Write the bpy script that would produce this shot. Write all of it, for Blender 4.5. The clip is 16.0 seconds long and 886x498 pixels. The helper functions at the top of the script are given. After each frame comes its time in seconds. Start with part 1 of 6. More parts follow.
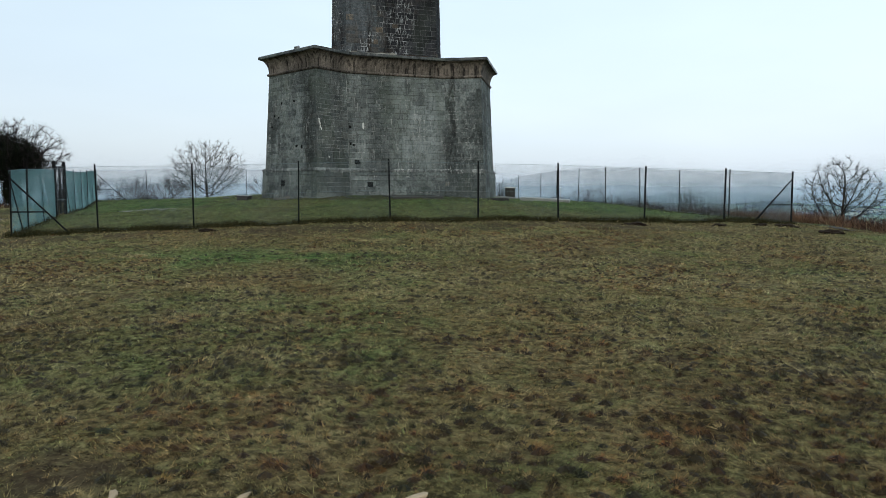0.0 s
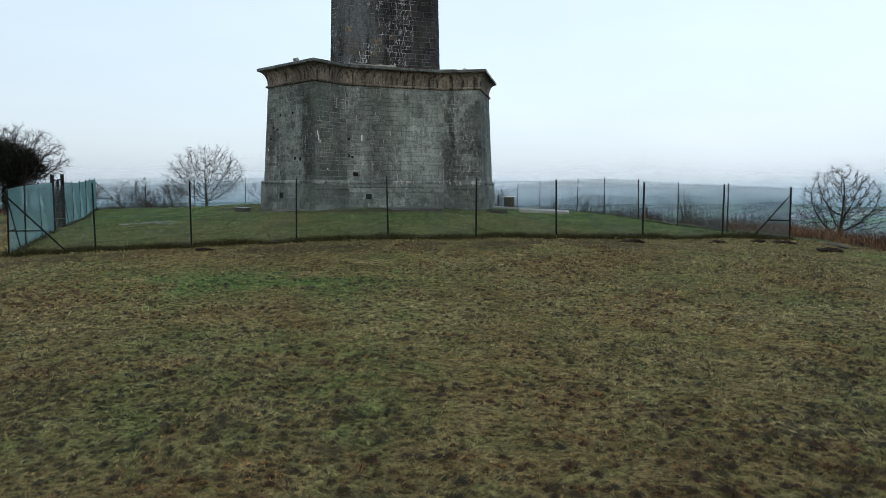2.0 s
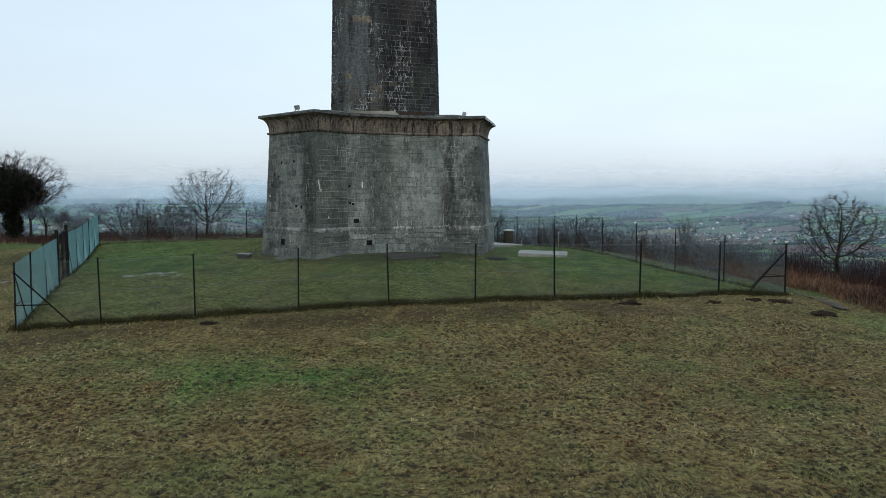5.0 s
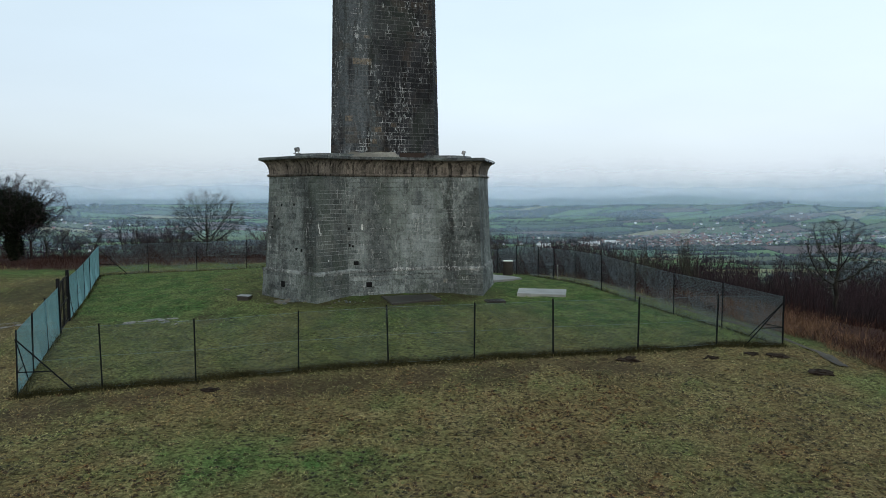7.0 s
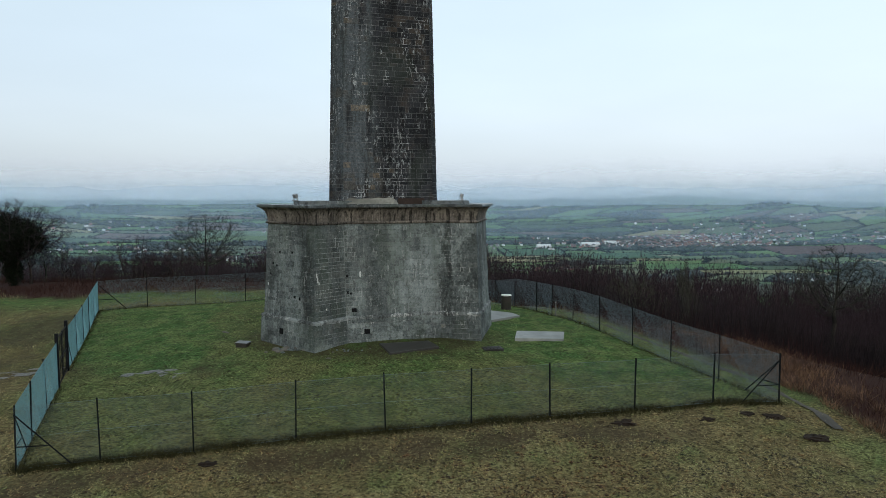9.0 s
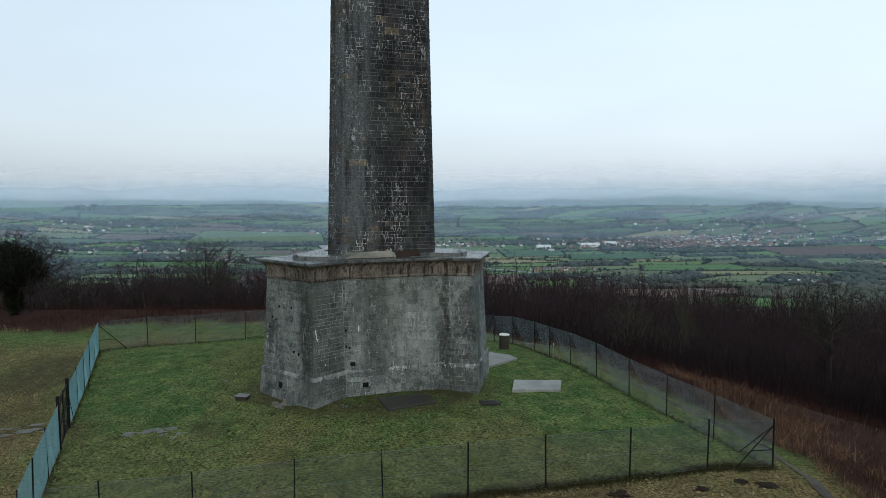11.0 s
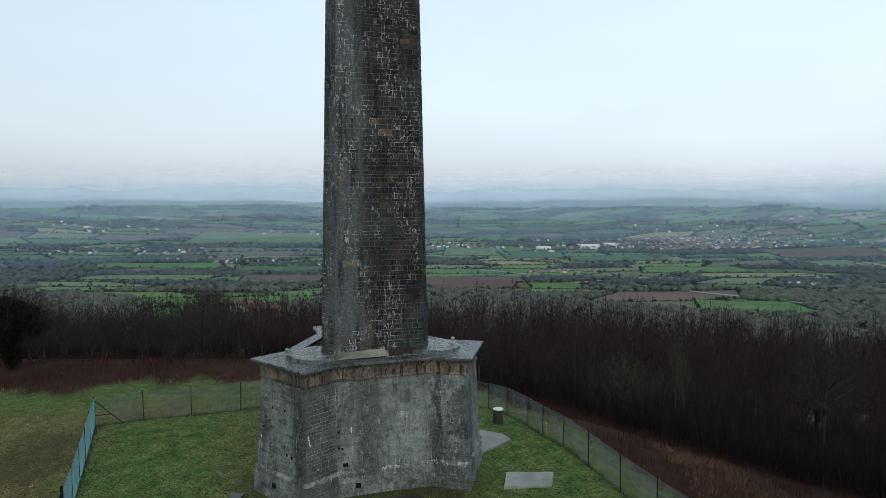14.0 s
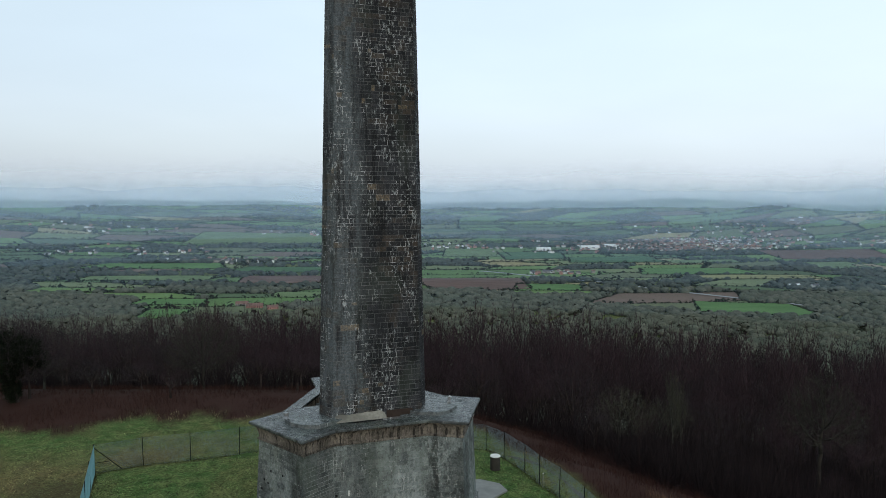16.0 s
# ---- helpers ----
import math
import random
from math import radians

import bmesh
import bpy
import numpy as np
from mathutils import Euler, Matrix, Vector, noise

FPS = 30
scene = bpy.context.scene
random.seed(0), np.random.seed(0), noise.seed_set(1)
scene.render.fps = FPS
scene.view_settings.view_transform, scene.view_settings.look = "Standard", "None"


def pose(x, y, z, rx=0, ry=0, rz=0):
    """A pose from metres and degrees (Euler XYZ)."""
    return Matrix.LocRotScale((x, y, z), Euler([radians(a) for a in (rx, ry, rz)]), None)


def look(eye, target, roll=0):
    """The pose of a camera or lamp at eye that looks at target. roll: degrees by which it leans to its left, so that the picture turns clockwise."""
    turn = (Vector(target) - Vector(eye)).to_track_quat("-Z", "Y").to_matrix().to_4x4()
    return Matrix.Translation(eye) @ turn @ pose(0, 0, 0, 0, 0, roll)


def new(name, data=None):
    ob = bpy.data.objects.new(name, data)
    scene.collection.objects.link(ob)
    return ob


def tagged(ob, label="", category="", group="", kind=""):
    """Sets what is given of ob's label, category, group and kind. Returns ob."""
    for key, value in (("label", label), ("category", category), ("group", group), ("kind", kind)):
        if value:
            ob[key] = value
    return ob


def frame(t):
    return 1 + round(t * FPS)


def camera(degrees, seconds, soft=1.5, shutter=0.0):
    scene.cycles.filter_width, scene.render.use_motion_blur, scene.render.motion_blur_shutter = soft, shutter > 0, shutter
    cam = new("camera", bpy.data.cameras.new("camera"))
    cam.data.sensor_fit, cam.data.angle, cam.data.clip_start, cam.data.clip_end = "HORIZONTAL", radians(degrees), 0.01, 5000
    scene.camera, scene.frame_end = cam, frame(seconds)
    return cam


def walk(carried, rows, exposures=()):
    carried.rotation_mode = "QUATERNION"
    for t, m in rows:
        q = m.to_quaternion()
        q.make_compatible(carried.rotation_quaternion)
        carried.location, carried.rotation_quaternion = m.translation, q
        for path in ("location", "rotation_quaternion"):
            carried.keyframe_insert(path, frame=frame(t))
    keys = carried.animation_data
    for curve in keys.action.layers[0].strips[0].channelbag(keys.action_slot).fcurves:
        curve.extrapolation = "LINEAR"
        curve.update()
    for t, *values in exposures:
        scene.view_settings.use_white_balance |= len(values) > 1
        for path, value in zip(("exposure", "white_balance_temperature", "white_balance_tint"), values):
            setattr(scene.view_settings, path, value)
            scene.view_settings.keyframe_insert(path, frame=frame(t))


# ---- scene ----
cam = camera(66.0, 16.0, 0.5)
EXPOSURES = [(0.0, 0.0), (6.0, -0.04), (12.0, -0.08), (16.0, -0.06)]
PATH = [
    (0, (0.019, -0.094, 1.264), (0.019, 1.906, 1.098), 0.0),
    (0.5, (0.028, -0.047, 1.424), (0.028, 1.953, 1.258), 0.1),
    (1, (0.052, -0.042, 1.594), (0.052, 1.958, 1.428), 0.1),
    (1.5, (0.074, -0.045, 1.721), (0.074, 1.955, 1.555), 0.1),
    (2, (0.093, -0.031, 1.879), (0.093, 1.969, 1.713), 0.1),
    (2.5, (0.107, -0.02, 2.138), (0.107, 1.98, 1.972), 0.0),
    (3, (0.106, -0.03, 2.439), (0.106, 1.97, 2.273), 0.0),
    (3.5, (0.098, -0.077, 2.809), (0.098, 1.923, 2.643), 0.1),
    (4, (0.099, -0.161, 3.259), (0.099, 1.839, 3.093), 0.0),
    (6.5, (0.114, -0.207, 5.833), (0.114, 1.793, 5.667), 0.0),
    (7, (0.129, -0.158, 6.391), (0.129, 1.842, 6.225), 0.0),
    (7.5, (0.155, -0.168, 6.917), (0.155, 1.832, 6.751), 0.1),
    (8, (0.194, -0.174, 7.507), (0.194, 1.826, 7.341), 0.0),
    (8.5, (0.227, -0.123, 8.116), (0.227, 1.877, 7.95), 0.0),
    (9, (0.239, -0.048, 8.806), (0.239, 1.952, 8.64), 0.0),
    (11.5, (0.423, -0.128, 12.486), (0.423, 1.872, 12.32), 0.0),
    (12, (0.511, -0.116, 13.415), (0.511, 1.884, 13.249), 0.1),
    (12.5, (0.589, -0.082, 14.347), (0.589, 1.918, 14.181), 0.1),
    (13, (0.652, -0.004, 15.291), (0.652, 1.996, 15.125), 0.1),
    (13.5, (0.704, 0.07, 16.128), (0.704, 2.07, 15.962), 0.1),
    (14, (0.745, 0.052, 16.977), (0.745, 2.052, 16.811), 0.1),
    (14.5, (0.777, -0.04, 17.79), (0.777, 1.96, 17.624), 0.1),
    (15, (0.809, -0.062, 18.661), (0.809, 1.938, 18.495), 0.1),
    (15.5, (0.847, -0.01, 19.546), (0.847, 1.99, 19.38), 0.1),
    (16, (0.893, -0.001, 20.435), (0.893, 1.999, 20.269), 0.2),
]
walk(cam, [(t, look(eye, target, roll)) for t, eye, target, roll in PATH], EXPOSURES)

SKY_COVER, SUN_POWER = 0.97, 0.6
# tinted haze sheets: radius, density, height of full density, height where it ends, raggedness
HAZE_SHEETS = ((1400, 0.03, -60, 30, 40), (1950, 0.045, -40, 40, 60), (2600, 0.08, -20, 60, 80), (3300, 0.15, 0, 80, 100), (4000, 0.22, 10, 110, 120), (4420, 0.50, -20, 100, 150), (4700, 0.80, -20, 240, 260))

# ---- world, sun ----
world = bpy.data.worlds.new("overcast_sky")
scene.world = world
world.use_nodes = True
wt = world.node_tree
wt.nodes.clear()


def wnode(kind, **kw):
    n = wt.nodes.new(kind)
    for k, v in kw.items():
        n.inputs[k].default_value = v
    return n


SUN_UP, SUN_ROT = 25.0, 172.0
sky = wnode("ShaderNodeTexSky")
sky.sky_type, sky.sun_disc = "NISHITA", False
sky.sun_elevation, sky.sun_rotation = radians(SUN_UP), radians(SUN_ROT)
sky.air_density, sky.dust_density = 1.0, 3.0
coord = wnode("ShaderNodeTexCoord")
split = wnode("ShaderNodeSeparateXYZ")
wt.links.new(coord.outputs["Generated"], split.inputs[0])
cloud = wnode("ShaderNodeTexNoise", Scale=2.2, Detail=4.0, Roughness=0.45)
stretch = wnode("ShaderNodeMapping")
stretch.inputs["Scale"].default_value = (1.0, 1.0, 3.5)
wt.links.new(coord.outputs["Generated"], stretch.inputs[0])
wt.links.new(stretch.outputs[0], cloud.inputs["Vector"])
wob = wnode("ShaderNodeMath")
wob.operation = "MULTIPLY_ADD"
wob.inputs[1].default_value = 0.10
wt.links.new(cloud.outputs[0], wob.inputs[0])
off = wnode("ShaderNodeMath")
off.operation = "SUBTRACT"
off.inputs[1].default_value = 0.05
wt.links.new(split.outputs[2], off.inputs[0])
wt.links.new(off.outputs[0], wob.inputs[2])
ramp = wnode("ShaderNodeValToRGB")
e = ramp.color_ramp.elements
e[0].position, e[0].color = 0.0, (0.580, 0.683, 0.805, 1)
e[1].position, e[1].color = 1.0, (0.65, 0.79, 0.818, 1)
for pos, col in ((0.04, (0.635, 0.730, 0.838, 1)), (0.10, (0.685, 0.778, 0.875, 1)), (0.22, (0.705, 0.825, 0.895, 1)), (0.40, (0.70, 0.835, 0.875, 1))):
    el = e.new(pos)
    el.color = col
wt.links.new(wob.outputs[0], ramp.inputs[0])
cover = wnode("ShaderNodeBackground", Strength=SKY_COVER)
# the cloud is a little thinner towards the east
thin = wnode("ShaderNodeMath")
thin.operation = "MULTIPLY_ADD"
thin.inputs[1].default_value, thin.inputs[2].default_value = 0.20 * SKY_COVER, 0.96 * SKY_COVER
wt.links.new(split.outputs[0], thin.inputs[0])
bank = wnode("ShaderNodeTexNoise", Scale=3.1, Detail=5.0, Roughness=0.5)
wt.links.new(stretch.outputs[0], bank.inputs["Vector"])
uneven = wnode("ShaderNodeMath")
uneven.operation = "MULTIPLY_ADD"
uneven.inputs[1].default_value, uneven.inputs[2].default_value = 0.16, 0.91
wt.links.new(bank.outputs[0], uneven.inputs[0])
deck = wnode("ShaderNodeMath")
deck.operation = "MULTIPLY"
wt.links.new(thin.outputs[0], deck.inputs[0])
wt.links.new(uneven.outputs[0], deck.inputs[1])
wt.links.new(deck.outputs[0], cover.inputs[1])
clear = wnode("ShaderNodeBackground", Strength=0.05)
wt.links.new(ramp.outputs[0], cover.inputs[0])
wt.links.new(sky.outputs[0], clear.inputs[0])
both = wnode("ShaderNodeAddShader")
wout = wnode("ShaderNodeOutputWorld")
wt.links.new(cover.outputs[0], both.inputs[0])
wt.links.new(clear.outputs[0], both.inputs[1])
wt.links.new(both.outputs[0], wout.inputs[0])

sun = new("sun", bpy.data.lights.new("sun", "SUN"))
sun.data.energy, sun.data.angle, sun.data.color = SUN_POWER, radians(30), (1.0, 0.97, 0.92)
sun.matrix_world = look((15, -95, 62), (-3, 39, 4))


# ---- material helpers ----
class Mat:
    """A node material with a few shorthands."""

    def __init__(self, name, rough=0.8, metal=0.0, spec=0.12):
        self.m = bpy.data.materials.new(name)
        self.m.use_nodes = True
        self.t = self.m.node_tree
        self.b = self.t.nodes["Principled BSDF"]
        self.b.inputs["Roughness"].default_value = rough
        self.b.inputs["Metallic"].default_value = metal
        self.b.inputs["Specular IOR Level"].default_value = spec

    def node(self, kind, ins=(), **kw):
        n = self.t.nodes.new(kind)
        for k, v in kw.items():
            if k == "op":
                n.operation = v
            elif k == "blend":
                n.data_type, n.blend_type = "RGBA", v
            elif k == "attr":
                n.attribute_name = v
            else:
                n.inputs[k.replace("_", " ")].default_value = v
        for k, v in ins:
            self.put(n.inputs[k], v)
        return n

    def put(self, socket, v):
        if isinstance(v, bpy.types.NodeSocket):
            self.t.links.new(v, socket)
        elif isinstance(v, (tuple, list)) and len(v) == 3 and socket.type == "RGBA":
            socket.default_value = (*v, 1)
        else:
            socket.default_value = v

    def pos(self, scale=(1, 1, 1)):
        g = self.node("ShaderNodeNewGeometry")
        mp = self.node("ShaderNodeMapping", [("Vector", g.outputs["Position"])])
        mp.inputs["Scale"].default_value = scale
        return mp.outputs[0]

    def noise(self, scale, detail=4.0, rough=0.55, stretch=(1, 1, 1), dist=0.0):
        n = self.node("ShaderNodeTexNoise", [("Vector", self.pos(stretch))], Scale=scale, Detail=detail, Roughness=rough, Distortion=dist)
        return n.outputs[0]

    def ramp(self, v, lo, hi):
        n = self.node("ShaderNodeMapRange", [("Value", v), ("From Min", lo), ("From Max", hi)])
        n.interpolation_type = "SMOOTHSTEP"
        return n.outputs[0]

    def math(self, op, a, b=0.0):
        n = self.node("ShaderNodeMath", op=op)
        self.put(n.inputs[0], a)
        self.put(n.inputs[1], b)
        return n.outputs[0]

    def mix(self, f, a, b, blend="MIX"):
        n = self.node("ShaderNodeMix", blend=blend)
        self.put(n.inputs[0], f)
        self.put(n.inputs[6], a)
        self.put(n.inputs[7], b)
        return n.outputs[2]

    def rand(self):
        """One random number for each object and each loose piece of a mesh."""
        a = self.node("ShaderNodeObjectInfo").outputs["Random"]
        b = self.node("ShaderNodeNewGeometry").outputs["Random Per Island"]
        return self.math("FRACT", self.math("ADD", a, b))

    def attr(self, name):
        n = self.node("ShaderNodeAttribute", attr=name)
        sp = self.node("ShaderNodeSeparateColor", [("Color", n.outputs["Color"])])
        return sp.outputs[0], sp.outputs[1], sp.outputs[2]

    def bump(self, h, strength=0.4, dist=0.02):
        n = self.node("ShaderNodeBump", [("Height", h)], Strength=strength, Distance=dist)
        self.t.links.new(n.outputs[0], self.b.inputs["Normal"])

    def done(self, col, rough=None):
        self.put(self.b.inputs["Base Color"], col)
        if rough is not None:
            self.put(self.b.inputs["Roughness"], rough)
        return self.m


def plain(name, col, rough=0.7, metal=0.0, vary=0.25, scale=6.0, spec=0.15):
    """A plain surface with grain and stains at two scales."""
    k = Mat(name, rough, metal, spec)
    dark = tuple(c * (1 - vary) for c in col)
    lite = tuple(min(1, c * (1 + vary)) for c in col)
    c = k.mix(k.noise(scale), dark, lite)
    c = k.mix(k.ramp(k.noise(scale * 0.15, 3), 0.4, 0.7), c, tuple(x * (1 - vary * 0.8) for x in col))
    k.bump(k.noise(scale * 8), 0.25, 0.01)
    return k.done(c)


# ---- numbers shared by ground, grass and things ----
def vnoise(x, y, scale, seed=0):
    """Smooth value noise on arrays, 0 to 1, with features of about scale metres."""
    x, y = np.asarray(x, float) / scale + 1000.5, np.asarray(y, float) / scale + 1000.5
    xi, yi = np.floor(x), np.floor(y)
    fx, fy = x - xi, y - yi
    fx, fy = fx * fx * (3 - 2 * fx), fy * fy * (3 - 2 * fy)

    def h(a, b):
        v = np.sin(a * 127.1 + b * 311.7 + seed * 74.7) * 43758.5453
        return v - np.floor(v)

    return (h(xi, yi) * (1 - fx) + h(xi + 1, yi) * fx) * (1 - fy) + (h(xi, yi + 1) * (1 - fx) + h(xi + 1, yi + 1) * fx) * fy


def fnoise(x, y, scale, seed=0):
    return (vnoise(x, y, scale, seed) * 0.5 + vnoise(x, y, scale / 2.1, seed + 1) * 0.3 + vnoise(x, y, scale / 4.3, seed + 2) * 0.2)


def smooth(v, lo, hi):
    v = np.clip((np.asarray(v, float) - lo) / (hi - lo), 0, 1)
    return v * v * (3 - 2 * v)


CX, CY = -3.56, 38.97     # middle of the monument
def lie(x, y):
    """Height of the ground: a low mound on a plateau, the scarp behind it, the vale and the far hills."""
    x, y = np.asarray(x, float), np.asarray(y, float)
    r2 = (x + 3.5) ** 2 + (y - 39) ** 2
    z = -0.65 + 1.85 * np.exp(-r2 / 324.0) + 0.55 * smooth(y, 32, 50) * smooth(-x, 2, 14)
    z = z + 0.10 * (fnoise(x, y, 7, 3) - 0.5) + (0.05 * (vnoise(x, y, 0.9, 5) - 0.5) + 0.06 * (vnoise(x, y, 0.42, 6) - 0.5)) * smooth(-y, -70, -40)
    z = z + 0.16 * np.exp(-((x - 9) ** 2 / 9 + (y - 42) ** 2 / 50)) - 0.42 * smooth(y, 50, 54) * smooth(x, 0, 4) + 0.14 * np.exp(-((x - 14) ** 2 + (y - 28) ** 2) / 20) + 0.38 * np.exp(-((x + 24) ** 2 + (y - 46.5) ** 2) / 30)
    side = 0.81 * (x - 16) + 0.58 * (y - 40)
    q = np.maximum(side, 0)
    z = z - 14.0 * (1 - np.exp(-0.5 * q * q / (q + 8) / 14.0)) * smooth(y, 8, 30)
    s = np.maximum(y - 66, 0)
    d = 0.5 * s * s / (s + 16)
    z = z - 222 * (1 - np.exp(-d / 222))
    far = smooth(y, 500, 1300)
    z = z + far * 14 * (fnoise(x, y, 700, 7) - 0.5)
    dist = np.hypot(x, y)
    z = z + 95 * smooth(dist, 2300, 4300) * fnoise(x, y, 1500, 11) + 118 * smooth(dist, 3000, 4900) + 62 * smooth(dist, 3900, 4900) * fnoise(x, y, 900, 13)
    return z


def lz(x, y):
    return float(lie(x, y))

# ---- mesh helpers ----
def mesh_from(name, verts, faces, mats=(), smooth_shade=False):
    me = bpy.data.meshes.new(name)
    me.from_pydata([tuple(v) for v in verts], [], [tuple(f) for f in faces])
    for m in mats:
        me.materials.append(m)
    if smooth_shade:
        me.polygons.foreach_set("use_smooth", [True] * len(me.polygons))
    me.update()
    return me


def fast_mesh(name, verts, tris, mats=()):
    """A large triangle mesh from arrays."""
    me = bpy.data.meshes.new(name)
    verts, tris = np.asarray(verts, np.float32), np.asarray(tris, np.int32)
    me.vertices.add(len(verts))
    me.vertices.foreach_set("co", verts.ravel())
    me.loops.add(tris.size)
    me.loops.foreach_set("vertex_index", tris.ravel())
    me.polygons.add(len(tris))
    me.polygons.foreach_set("loop_start", np.arange(0, tris.size, 3, dtype=np.int32))
    for m in mats:
        me.materials.append(m)
    me.update(calc_edges=True)
    return me


def part(name, bm, material, parent, label=""):
    """One mesh object under a thing or a part; bm is a bmesh or a ready mesh."""
    if isinstance(bm, bmesh.types.BMesh):
        me = bpy.data.meshes.new(name)
        bm.to_mesh(me)
        bm.free()
        me.materials.append(material)
    else:
        me = bm
        if material and not me.materials:
            me.materials.append(material)
    ob = new(name, me)
    ob.parent = parent
    return tagged(ob, label)


def thing(name, at, label, category, group="", kind="", turn=0.0):
    ob = new(name)
    ob.matrix_world = pose(*at, 0, 0, turn)
    ob.empty_display_size = 0.2
    return tagged(ob, label, category, group, kind)


def box(bm, size, at=(0, 0, 0), turn=(0, 0, 0), bevel=0.0):
    """A box with bevelled edges added to bm; at is its middle."""
    m = pose(*at, *turn) @ Matrix.Diagonal((*size, 1))
    r = bmesh.ops.create_cube(bm, size=1.0, matrix=m)
    if bevel:
        es = list({ed for v in r["verts"] for ed in v.link_edges})
        bmesh.ops.bevel(bm, geom=es, offset=bevel, segments=1, affect="EDGES")
    return bm


def rod(bm, a, b, r, sides=8, r2=None):
    """A tube from a to b."""
    a, b = Vector(a), Vector(b)
    d = b - a
    m = Matrix.Translation((a + b) / 2) @ d.to_track_quat("Z", "Y").to_matrix().to_4x4()
    bmesh.ops.create_cone(bm, cap_ends=True, segments=sides, radius1=r, radius2=r if r2 is None else r2, depth=d.length, matrix=m)
    return bm


# ---- ground ----
FRONT = [(-13.49, 21.24), (-10.99, 21.68), (-8.16, 22.3), (-4.9, 23.18), (-1.82, 23.75), (1.29, 24.61), (4.34, 25.5), (7.86, 26.48), (11.42, 27.6), (14.38, 28.05)]
LEFT = [(-13.49, 21.24), (-14.41, 23.6), (-15.6, 26.6), (-16.75, 29.5)]
LEFT_B = [(-17.82, 32.2), (-19.09, 35.4), (-20.21, 38.2), (-21.28, 40.9), (-22.35, 43.6), (-23.46, 46.39)]
BACK = [(-23.46, 46.39), (-20.64, 47.71), (-17.54, 48.55), (-14.28, 49.65), (-11.1, 50.7), (-8.0, 51.7), (-4.9, 52.5), (-1.8, 53.1), (1.3, 53.4), (4.42, 53.2)]
RIGHT = [(4.42, 53.2), (5.58, 50.14), (6.80, 47.29), (7.52, 44.99), (8.53, 42.93), (9.53, 39.91), (10.62, 36.68), (11.82, 34.03), (13.04, 31.01), (14.38, 28.05)]
RING = FRONT + RIGHT[::-1][1:] + BACK[::-1][1:] + LEFT_B[::-1][1:] + LEFT[::-1][:-1]


# worn spots of dark bare earth: middle and radius
BARE = ((-2.45, 4.25, 0.50), (-1.02, 6.24, 0.26), (1.16, 5.36, 0.24), (-2.35, 6.06, 0.24), (-0.65, 5.36, 0.15), (-5.3, 11.1, 0.32), (-2.4, 9.0, 0.20), (2.6, 7.4, 0.18), (-3.6, 4.9, 0.25), (0.6, 12.6, 0.35), (4.4, 10.2, 0.28))


def inside(x, y):
    """1 within the fence."""
    x, y = np.asarray(x, float), np.asarray(y, float)
    r = np.zeros(x.shape, bool)
    for (ax, ay), (bx, by) in zip(RING, RING[1:] + RING[:1]):
        r ^= ((ay > y) != (by > y)) & (x < (bx - ax) * (y - ay) / (by - ay + 1e-9) + ax)
    return r.astype(float)


